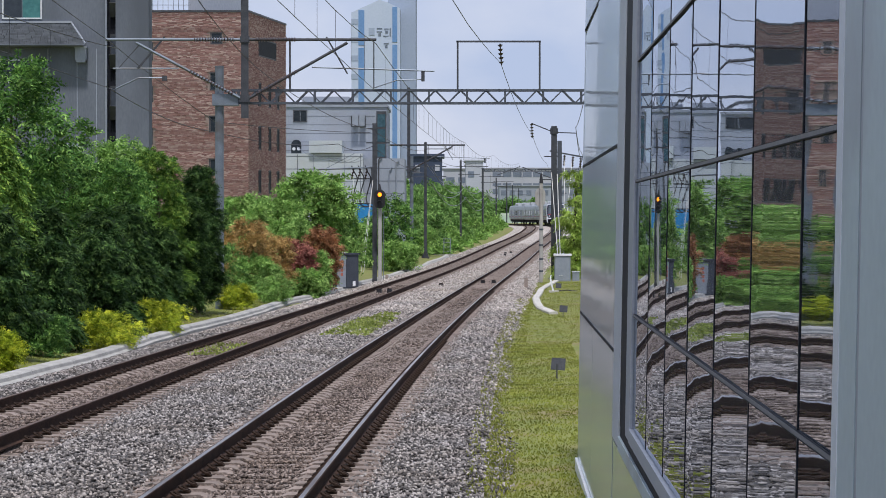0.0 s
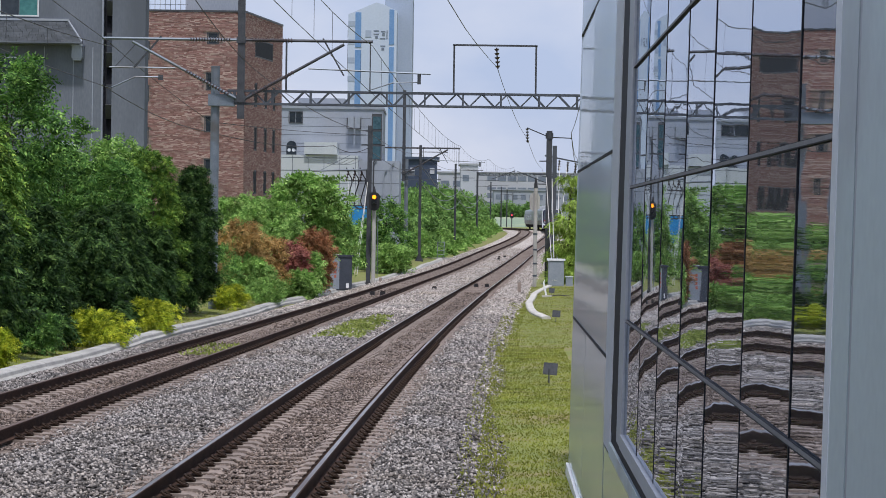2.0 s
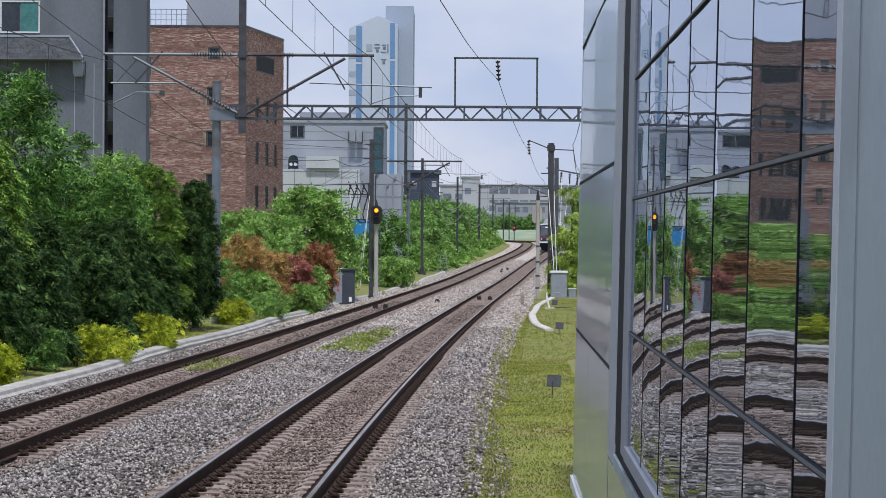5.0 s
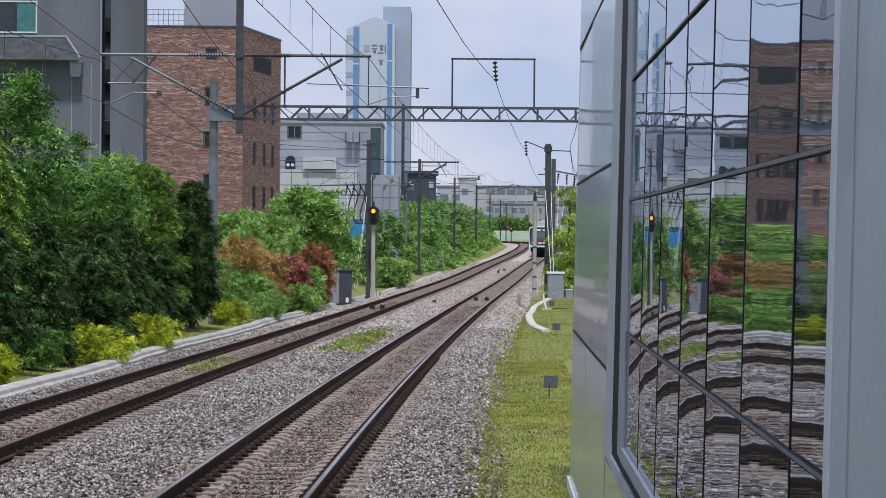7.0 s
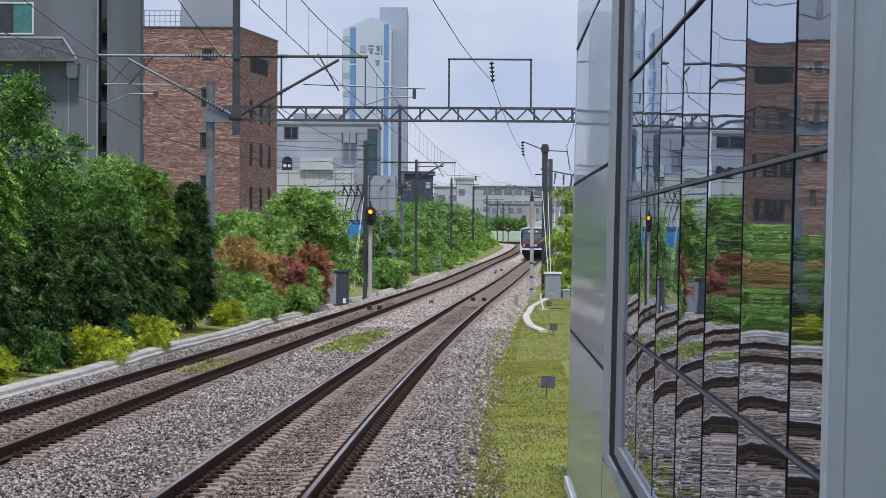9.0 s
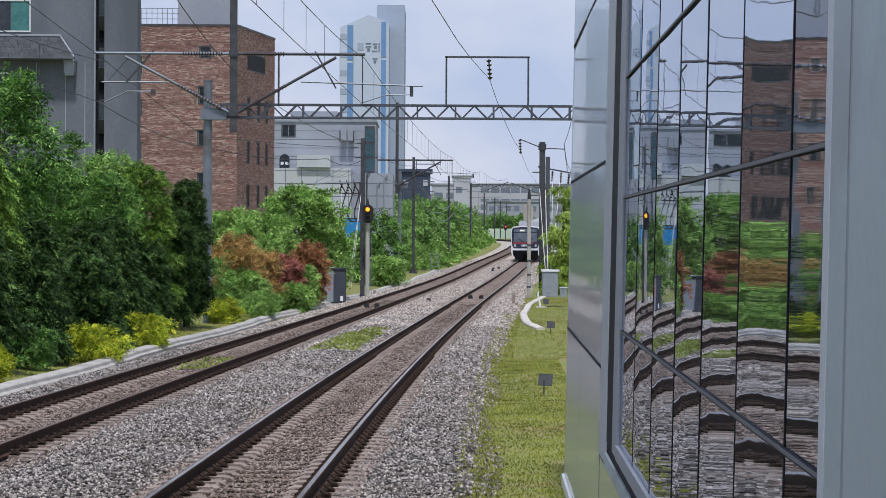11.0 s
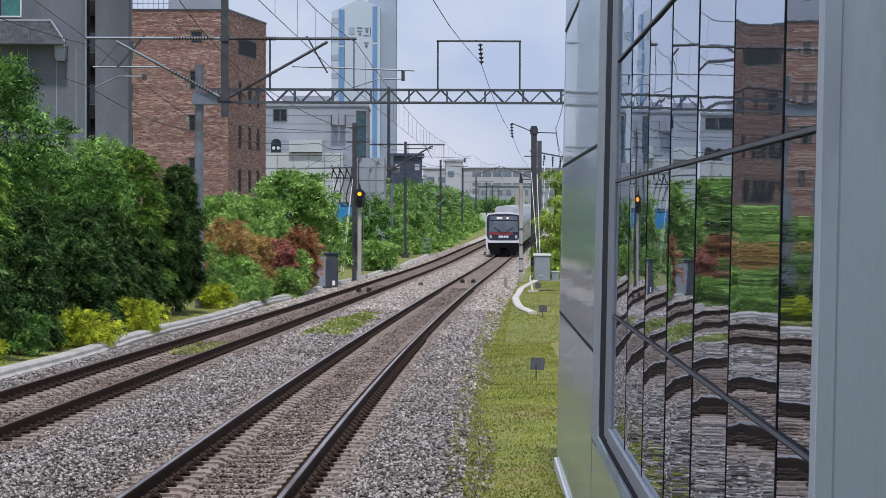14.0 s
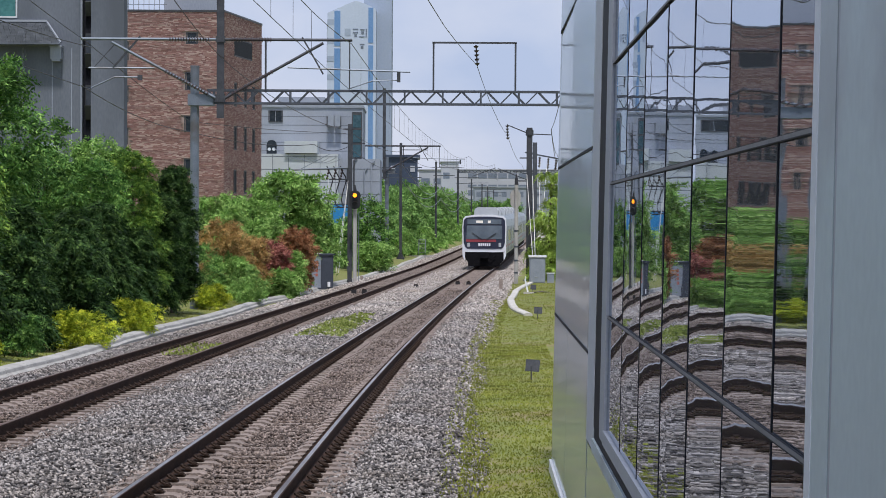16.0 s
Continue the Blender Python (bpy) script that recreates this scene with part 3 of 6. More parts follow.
def stones(name, label, bands, material, seed, cribs=False):
    """Broken stones strewn over bands (u0, u1, y0, y1, number, size)."""
    rng = np.random.default_rng(seed)
    base = np.array([(1, 0, -0.2), (-1, 0, -0.2), (0, 1, -0.2), (0, -1, -0.2), (0, 0, 1.0)])
    tri = np.array([(0, 2, 4), (2, 1, 4), (1, 3, 4), (3, 0, 4), (0, 3, 2), (1, 2, 3)])[:, ::1]
    allv = []
    bu, bh = np.array([p[0] for p in BED]), np.array([p[1] for p in BED])
    ky = np.arange(-10, 320, 0.5)
    kx, kz = np.array([line_x(y) for y in ky]), np.array([line_z(y) for y in ky])
    for u0, u1, y0, y1, count, size in bands:
        u = rng.uniform(u0, u1, count)
        y = y0 + (y1 - y0) * rng.uniform(0, 1, count) ** 1.35
        if cribs and y1 <= 90:
            first = 17.5 if u0 > -2 else 29.0
            k = np.floor((y - first) / SLEEPER_STEP)
            heap = rng.uniform(0, 1, count) < 0.86
            y = np.where(heap, first + SLEEPER_STEP * (k + 0.5 + 0.27 * rng.uniform(-1, 1, count)), y)
        s = size * rng.uniform(0.55, 1.25, count)
        x, z = np.interp(y, ky, kx) + u, np.interp(y, ky, kz) + np.interp(u, bu, bh) + 0.006 * np.sin(y * 1.3 + u * 2.1)
        shape = base[None] * rng.uniform(0.55, 1.2, (count, 5, 1)) + rng.normal(0, 0.22, (count, 5, 3))
        a, b = rng.uniform(0, 6.28, count), rng.uniform(-0.9, 0.9, count)
        ca, sa, cb, sb = np.cos(a), np.sin(a), np.cos(b), np.sin(b)
        X, Y, Z = shape[..., 0], shape[..., 1], shape[..., 2] * 0.75
        Y, Z = Y * cb[:, None] - Z * sb[:, None], Y * sb[:, None] + Z * cb[:, None]
        X, Y = X * ca[:, None] - Y * sa[:, None], X * sa[:, None] + Y * ca[:, None]
        v = np.stack([X, Y, Z], -1) * (s / 2)[:, None, None]
        v += np.stack([x, y, z + s * rng.uniform(-0.05, 0.35, count)], -1)[:, None, :]
        allv.append(v.reshape(-1, 3))
    v = np.concatenate(allv)
    n = len(v) // 5
    f = (tri[None] + 5 * np.arange(n)[:, None, None]).reshape(-1, 3)
    return tagged(put(name, numpy_mesh(name, v, f), material), label, "ballast", kind="stuff")


stones("ballast_stones", "loose broken grey granite ballast stones", [
    (-3.3, -1.0, 17, 48, 30000, 0.064), (1.0, 2.95, 17, 48, 27000, 0.064), (-7.1, -5.3, 30, 60, 16000, 0.064),
    (-3.3, -1.0, 48, 92, 14000, 0.08), (1.0, 2.95, 48, 92, 11000, 0.08), (-7.1, -5.5, 60, 92, 7000, 0.08)], M_STONE, 5)
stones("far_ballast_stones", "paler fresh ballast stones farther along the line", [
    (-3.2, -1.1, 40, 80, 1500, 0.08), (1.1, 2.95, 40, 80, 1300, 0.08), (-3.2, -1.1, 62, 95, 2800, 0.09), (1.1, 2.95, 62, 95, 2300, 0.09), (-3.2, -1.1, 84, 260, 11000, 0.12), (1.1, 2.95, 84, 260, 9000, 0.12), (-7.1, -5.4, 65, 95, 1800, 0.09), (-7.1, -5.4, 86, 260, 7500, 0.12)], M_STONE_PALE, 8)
stones("rusty_ballast_stones", "rust-stained brown ballast stones between the rails", [
    (-0.68, 0.68, 17, 48, 20000, 0.062), (-4.97, -3.61, 28, 70, 15000, 0.062), (-1.25, -0.83, 17, 48, 6500, 0.058), (0.83, 1.25, 17, 48, 6500, 0.058), (-5.55, -5.2, 28, 70, 5000, 0.058), (-3.5, -3.05, 28, 70, 5000, 0.058), (-0.7, 0.7, 48, 90, 7000, 0.06), (-0.7, 0.7, 90, 200, 5000, 0.1), (-4.99, -3.59, 70, 200, 7000, 0.1)], M_STONE_BROWN, 6, True)


# ---- the station's outer wall beside the camera: mirror glazing in a frame, then silver cladding ----
WALL_TURN, WALL_LEAN, WALL_OFF = -1.43, 1.0, 0.97


def wall_space():
    """x away from the wall's face to the right, y along the wall ahead, z from the eye's height."""
    return pose(0, 0, EYE + 0.03, 0, 0, WALL_TURN) @ pose(WALL_OFF, 0, 0, 0, WALL_LEAN, 0)


def pillow(length, height, rng, column):
    """A sheet of mirror metal, sucked hollow between its clamped upright edges; its face looks along -x."""
    nu, nv = 32, 8
    bend, lean = 0.0057 + 0.0008 * column.uniform(-1, 1), column.uniform(0.0002, 0.0006)
    a, c = rng.uniform(-0.0002, 0.0002), rng.uniform(-0.0002, 0.0002)
    v, f, sunk = [], [], [0.0]
    for i in range(nu):     # the slope from the near edge to the far one, where the sheet turns back to its fixing
        p = 2 * (i + 0.5) / nu - 1
        sunk.append(sunk[-1] + (lean - bend * p - 2 * lean / 0.3 * max(0, (p - 0.4) / 0.6)) * length / nu)
    for i in range(nu + 1):
        for j in range(nv + 1):
            p, q = 2 * i / nu - 1, 2 * j / nv - 1
            hollow = sunk[i] + (a * (1 - q * q) + c * p * q) * (1 - p * p)
            v.append((hollow, 0.003 + (length - 0.006) * i / nu, 0.004 + (height - 0.008) * j / nv))
    n = len(v)
    v += [(0.03, y, z) for x, y, z in v]
    for i in range(nu):
        for j in range(nv):
            k = i * (nv + 1) + j
            f.append((k, k + 1, k + nv + 2, k + nv + 1))
            f.append((n + k, n + k + nv + 1, n + k + nv + 2, n + k + 1))
    me = bpy.data.meshes.new("mirror_panel")
    me.from_pydata(v, [], f)
    me.polygons.foreach_set("use_smooth", [True] * len(me.polygons))
    me.update()
    return me


def facade():
    w = new("wall_east")
    w.empty_display_size = 0.2
    w.matrix_basis = wall_space()
    tagged(w, "station wall of mirror glazing and silver cladding panels", "wall", kind="structure")
    part("wall_core", Geo().box(0.08, -12, -3.6, 0.4, 26.6, 4.2), M_GASKET, w, "dark wall behind the panels")
    joints = [4.3, 5.9, 7.42, 8.88, 10.35, 11.8, 13.35, 14.9, 16.4]
    rows = [-1.56, -0.733, 0.237, 1.11, 2.05, 3.0]
    k = 0
    for col, (a, b) in enumerate(zip(joints, joints[1:])):
        for lo, hi in zip(rows, rows[1:]):
            ob = put("mirror_panel", pillow(b - a, hi - lo, random.Random(k + 30), random.Random(col + 70)), M_FACADE, w)
            ob.matrix_basis = pose(0.018, a, lo, 0, random.Random(k + 9).uniform(-0.03, 0.03), -0.05 + random.Random(col).uniform(-0.03, 0.03))
            k += 1
    for z in rows[1:-1]:
        g = Geo().box(0.01, 4.3, z - 0.009, 0.03, 16.95, z + 0.006)
        t = part("transom", g, M_BAR, w, "slim grey glazing bar")
        part("seal", Geo().box(0.008, 4.3, z - 0.0125, 0.02, 16.95, z - 0.0092).box(0.012, 4.3, z + 0.0062, 0.02, 16.95, z + 0.009), M_GASKET, t)
    for j in joints[1:-1]:
        part("joint_strip", Geo().box(0.0165, j - 0.008, -1.56, 0.03, j + 0.008, 3.0), M_GASKET, w)
    # the frame round the glazing
    part("window_frame", Geo().box(-0.004, 17.75, -1.84, 0.05, 18.75, 3.2), M_FRAMEPALE, w, "grey aluminium frame upright")
    part("reveal", Geo().box(0.003, 16.95, -1.66, 0.05, 17.75, 3.2), M_GASKET, w, "black reveal")
    part("window_frame", Geo().box(0.0, 16.4, -1.66, 0.05, 16.95, 3.2), M_FRAME, w, "grey aluminium frame upright")
    part("window_sill", Geo().box(-0.008, 4.0, -1.66, 0.06, 16.4, -1.56), M_FRAME, w, "grey aluminium sill")
    part("sill_groove", Geo().box(0.008, 4.0, -1.745, 0.06, 17.75, -1.66), M_GASKET, w)
    part("sill_lip", Geo().box(-0.012, 4.0, -1.845, 0.03, 17.75, -1.745), M_POST, w, "pale sill edge")
    # cladding panels beyond and below
    cj, cr = [18.75, 22.96, 26.5], [-2.85, -1.13, 0.57, 2.16, 3.8]
    for a, b in zip(cj, cj[1:]):
        for lo, hi in zip(cr, cr[1:]):
            ob = part("cladding_panel", Geo().box(0.0, 0.01, 0.012, 0.03, b - a - 0.01, hi - lo - 0.012), M_CLAD, w)
            ob.matrix_basis = pose(0.0, a, lo, 0, 0, random.uniform(-0.12, 0.12))
    for z in cr[1:-1]:
        part("cladding_joint", Geo().box(-0.008, 18.75, z - 0.013, 0.02, 26.5, z + 0.013), M_GASKET, w)
    for a, b in ((4.0, 9.0), (9.02, 14.0), (14.02, 18.7)):
        ob = part("cladding_panel", Geo().box(0, 0, 0, 0.03, b - a, 0.98), M_CLAD, w)
        ob.matrix_basis = pose(0.004, a, -2.85)
    part("end_return", Geo().box(0.0, 26.5, -3.2, 0.4, 26.62, 4.2), M_CLAD, w, "silver corner trim")
    part("skirting", Geo().box(-0.03, 17.0, -3.15, 0.03, 26.6, -2.85), M_WHITE, w, "white skirting board")
    # painted steel column at the wall's near end
    part("column", Geo().box(-0.05, 3.2, -3.0, 0.4, 5.77, 4.0).box(-0.05, 5.82, -3.0, 0.4, 6.1, 4.0).box(-0.03, 5.77, -3.0, 0.4, 5.82, 4.0), M_POST, w, "pale painted steel column")
    part("column_edge", Geo().box(-0.052, 6.1, -3.0, 0.4, 6.2, 4.0), M_POSTEDGE, w, "pale rounded column edge")
    part("column_seal", Geo().box(-0.047, 5.772, -3.0, -0.031, 5.818, 4.0), M_FRAME, w)
    return w


facade()
platform = part("platform", Geo().box(-1.5, -40, -0.4, 4, 3.0, 1.1), M_CONCRETE, None)
tagged(platform, "concrete station platform slab under the viewer", "platform", kind="structure")


# ---- kerb along the left verge ----
def kerb():
    t = thing("kerb", "long low pale concrete kerb with weathered top", "kerb", kind="structure")
    y, i = 30.0, 0
    while y < 215:
        step = 2.0 if y < 100 else 4.0
        g = Geo()
        ring = []
        for k in (y + 0.015, y + step - 0.015):
            o, s, up = frame_at(k)
            u = -7.35 - 0.25 * math.sin((k - 60) * 0.045) - 0.12 * math.sin(k * 0.21)
            ring.append((o + u * s + up * (-0.27 + 0.03 * noise.noise((k * 0.35, 0, 0))), s, up))
        g.sweep([(-0.24, -0.4), (0.2, -0.4), (0.18, -0.06), (0.1, -0.02), (0.08, 0.05), (0.03, 0.08), (-0.22, 0.09)], ring)
        g.f += [(6, 5, 4, 3, 2, 1, 0), (7, 8, 9, 10, 11, 12, 13)]
        part("kerb_block", g, M_CONCRETE, t)
        y += step
        i += 1


kerb()


# ---- grass ----
def blades(name, label, spots, material, seed, height=(0.04, 0.12), width=0.012):
    """Tufts of upright blades: spots are (u0, u1, y0, y1, number)."""
    rng = np.random.default_rng(seed)
    bed_u, bed_h = [q[0] for q in BED], [q[1] for q in BED]
    vs = []
    for u0, u1, y0, y1, count in spots:
        for u, y in zip(rng.uniform(u0, u1, count), y0 + (y1 - y0) * rng.uniform(0, 1, count) ** 1.2):
            p = beside(u, y, max(ground_h(u, y), float(np.interp(u, bed_u, bed_h)) + 0.03) - 0.005)
            a, h, w = rng.uniform(0, 6.28), rng.uniform(*height), width * (1 + y / 60)
            d, lean = np.array([math.cos(a), math.sin(a), 0]) * w, np.array([rng.normal(0, 0.4), rng.normal(0, 0.4), 1.0]) * h
            b = np.array(p)
            vs += [b - d, b + d, b + lean]
    v = np.array(vs)
    return tagged(put(name, numpy_mesh(name, v, np.arange(len(v)).reshape(-1, 3)), material), label, "grass", kind="stuff")


blades("lawn_grass", "short bright green mown grass beside the ballast", [(2.45, 4.2, 20, 60, 26000), (2.2, 2.6, 20, 60, 1500), (2.2, 3.0, 60, 100, 3000), (2.7, 6.5, 60, 130, 20000), (-9.5, -7.6, 36, 110, 14000)], M_BLADE, 3, (0.015, 0.04), 0.01)
blades("weeds_in_ballast", "patch of low green weeds growing in the ballast", [(-2.7, -1.4, 62, 76, 1500), (-2.3, -1.6, 66, 80, 900), (-5.0, -3.7, 52, 58, 350)], M_WEED, 4, (0.03, 0.08), 0.02)


# ---- trees and shrubs ----
def foliage(clumps, per, size, seed, droop=0.0, long=1.6):
    """Leafy twigs round clump centres (x, y, z, radius): ten leaflets in two ranks on each twig, which grows outwards and bends down."""
    rng = np.random.default_rng(seed)
    c = np.repeat(np.array(clumps), max(2, per // 10), 0)
    n = len(c)
    d = rng.normal(size=(n, 3))
    d /= np.linalg.norm(d, axis=1, keepdims=True)
    p0 = c[:, :3] + d * c[:, 3:4] * rng.uniform(0.1, 1.0, (n, 1)) ** 0.5 * np.array([1, 1, 0.42])
    axis = np.concatenate([c[:, :2], np.zeros((n, 1))], 1)
    axis /= np.linalg.norm(axis, axis=1, keepdims=True) + 0.05
    a = d * 0.45 + axis * (0.45 + 0.5 * droop) + rng.normal(0, 0.4, (n, 3)) + np.array([0, 0, 0.25 - 0.8 * droop])
    a /= np.linalg.norm(a, axis=1, keepdims=True)
    side = np.cross(a, d * 0.8 + axis * 0.35 + np.array([0, 0, 0.75]) + rng.normal(0, 0.28, (n, 3)))
    side /= np.linalg.norm(side, axis=1, keepdims=True) + 1e-6
    nrm = np.cross(side, a)
    k = np.arange(10)
    t = ((k // 2 + 0.6) / 5)[None, :, None]
    sgn = np.where(k % 2, 1.0, -1.0)[None, :, None]
    length = size * rng.uniform(3.6, 6.0, (n, 1, 1))
    s = size * rng.uniform(0.75, 1.25, (n, 10, 1)) * (1.15 - 0.5 * t)
    base = p0[:, None] + a[:, None] * length * t - np.array([0, 0, 1.0]) * length * t**2 * (0.25 + 0.5 * droop)
    fall = np.array([0, 0, -0.25 - 0.4 * droop])
    ld = a[:, None] * (0.55 + 0.5 * droop) + side[:, None] * sgn * 0.85 + fall + rng.normal(0, 0.18, (n, 10, 3))
    ld /= np.linalg.norm(ld, axis=2, keepdims=True)
    w = np.cross(ld, nrm[:, None] + rng.normal(0, 0.3, (n, 10, 3)))
    w /= np.linalg.norm(w, axis=2, keepdims=True) + 1e-6
    tip, mid = base + ld * s * long, base + ld * s * long * 0.45
    v = np.stack([base, mid - w * s * 0.33, tip, mid + w * s * 0.33], 2).reshape(-1, 3)
    return v, np.arange(len(v)).reshape(-1, 4)


def tree(name, label, x, y, z0, top, radius, kind, leaf, size=0.13, per=420, n=26, seed=1, group="", trunk=True, low=0.12):
    """kind: round, cone or column crown; trunk and limbs carry it."""
    rng = random.Random(seed)
    h, n, per, size = top - z0, int(n * (1.9 if trunk else 1.6)), int(per * (0.45 if y > 130 else 1.25 if kind != 'round' else 0.95)), size * (0.9 if y > 130 else 0.68 if kind != 'round' else 0.82)
    t = thing(name, label, "tree" if trunk else "shrub", x, y, z0, rng.uniform(0, 360), group)
    cl = []
    for i in range(n):
        q = (i + 0.5) / n
        zz = h * (low + (0.97 - low) * q)
        if kind == "round":
            w = radius * math.sqrt(max(0.08, 1 - ((zz / h - 0.52) / 0.52) ** 2))
        elif kind == "cone":
            w = radius * (1.05 - zz / h) ** 0.75
        else:
            w = radius * min(1, 2.6 * (1.03 - zz / h)) ** 0.6
        a, rr = i * 2.4 + rng.uniform(-0.4, 0.4), w * rng.uniform(0.35, 0.95)
        cl.append((rr * math.cos(a), rr * math.sin(a), zz, max(0.12, radius * rng.uniform(0.2, 0.42)) * (0.75 if q > 0.85 else 1)))
    if trunk:
        g = Geo()
        g.tube([(0, 0, -0.3), (0.05, 0.02, h * 0.3), (-0.03, 0.05, h * 0.6), (0, 0, h * 0.85)], 0.035 * h * 0.6 + 0.03, 7, 0.02)
        part("trunk", g, M_BARK, t)
        for i in range(0, n, 6):
            cx, cy, cz, cr = cl[i]
            g = Geo().tube([(0, 0, max(0.1, cz * 0.65)), (cx * 0.5, cy * 0.5, cz * 0.85), (cx, cy, cz)], 0.03, 5, 0.008)
            part("limb", g, M_BARK, t)
    v, f = foliage(cl, per, size, seed, 0.65 if kind == "cone" else 0.3 if kind == "column" else 0.12, 2.3 if kind == "cone" else 1.8)
    part_ob = put("crown", numpy_mesh("crown", v, f), leaf, t)
    return t


def ground_z(x, y):
    return line_z(y) + ground_h(x - line_x(y), y)


PLANTS = [
    # label, x, y, top, radius, crown, leaf, leaf size, leaves a clump, clumps
    ("tall broadleaved tree with dense dark green crown", -12.6, 66, 7.3, 2.1, "round", L_BROAD, 0.13, 420, 34),
    ("light green young tree with feathery foliage", -11.1, 56, 4.9, 1.35, "cone", L_THUJA, 0.10, 480, 28),
    ("dark conifer with drooping feathery sprays", -10.2, 51, 2.9, 1.1, "cone", L_CONIFER, 0.10, 450, 20),
    ("dark conifer with drooping feathery sprays", -10.6, 60, 3.0, 1.3, "cone", L_CONIFER, 0.10, 520, 28),
    ("dark conifer with drooping feathery sprays", -10.0, 66, 2.9, 1.3, "cone", L_CONIFER, 0.10, 520, 28),
    ("dark conifer with drooping feathery sprays", -10.0, 71, 3.1, 1.3, "cone", L_CONIFER, 0.10, 520, 28),
    ("broadleaved tree with mid-green crown", -12.6, 75, 5.0, 1.7, "round", L_BROAD, 0.12, 420, 28),
    ("broadleaved tree with mid-green crown", -11.6, 79, 5.3, 1.9, "round", L_LIGHT, 0.12, 420, 30),
    ("broadleaved shrub tree with fresh green leaves", -11.0, 76, 4.5, 1.25, "round", L_BROAD, 0.11, 420, 24),
    ("tall column-shaped thuja with sunlit tip", -10.0, 79, 5.1, 1.15, "column", L_THUJA, 0.09, 560, 34),
    ("tall column-shaped dark conifer", -8.95, 83, 4.6, 0.85, "column", L_CONIFER, 0.10, 560, 32),
    ("tall column-shaped dark conifer", -9.25, 80.5, 3.5, 0.8, "column", L_CONIFER, 0.10, 560, 30),
    ("dark conifer with drooping feathery sprays", -9.9, 56, 2.2, 1.0, "cone", L_CONIFER, 0.10, 520, 24),
    ("dark conifer with drooping feathery sprays", -9.5, 62, 2.3, 0.95, "cone", L_CONIFER, 0.10, 520, 24),
    ("dark conifer with drooping feathery sprays", -10.1, 76, 2.6, 1.0, "cone", L_CONIFER, 0.10, 520, 24),
    ("dark conifer with drooping feathery sprays", -9.5, 76.5, 2.3, 0.8, "cone", L_CONIFER, 0.10, 480, 22),
    ("pale green shrub tree behind the hedge", -10.0, 112, 3.7, 1.7, "round", L_LIGHT, 0.14, 380, 24),
    ("pale green shrub tree behind the hedge", -8.6, 118, 3.6, 1.6, "round", L_LIGHT, 0.14, 380, 24),
    ("spreading light green tree with long leaves", -6.9, 121, 5.0, 2.0, "round", L_LIGHT, 0.19, 330, 34),
    ("spreading light green tree with long leaves", -6.1, 127, 3.4, 1.3, "round", L_LIGHT, 0.19, 330, 24),
    ("broadleaved tree behind the signal mast", -3.6, 160, 4.1, 1.5, "round", L_BROAD, 0.17, 330, 24),
    ("broadleaved tree behind the signal mast", -4.9, 165, 2.5, 1.5, "round", L_LIGHT, 0.17, 330, 24),
]
for y, top, rad in ((214, 4.4, 2.2), (232, 5.0, 2.4), (252, 5.4, 2.4), (275, 6.2, 2.8), (300, 6.8, 3.0), (330, 6.9, 3.0), (365, 7.0, 3.2), (400, 6.6, 3.2), (445, 6.4, 3.2)):
    PLANTS.append(("lineside tree with thick green crown", -3.3 + (y - 200) * 0.0536 - rad, y, top, rad, "round", L_FAR, 0.0013 * y, 260, 26))
    PLANTS.append(("lineside tree with thick green crown", -5.0 + (y - 200) * 0.0536 - 2 * rad, y + 8, top + 0.4, rad * 1.1, "round", L_BROAD, 0.0013 * y, 240, 24))
for i, (lab, x, y, top, rad, crown, leaf, size, per, n) in enumerate(PLANTS):
    tree("tree", lab, x, y, ground_z(x, y) - 0.05, top, rad, crown, leaf, size, per, n, 20 + i, "trees along the railway")

bank = part("grass_bank", Geo().prism([(530, -1.0), (545, 1.0), (572, 3.7), (580, 3.9), (600, 3.6), (610, -1.0)], 60, pose(-5, 0, 0, 0, 0, 90) @ pose(0, -60, 0)), M_BANK, None)
tagged(bank, "hazy pale green grass bank beyond the bend", "grass bank", kind="structure")
for i, x in enumerate((14.5, 16.5, 18.0, 19.6, 21.2, 24.0)):
    tree("tree", "far tree on the grass bank beyond the bend", x, 584, 3.4, 6.2 + 1.1 * (i % 3 == 2), 1.7, "round", L_FAR, 0.5, 150, 14, 300 + i, "trees along the railway")

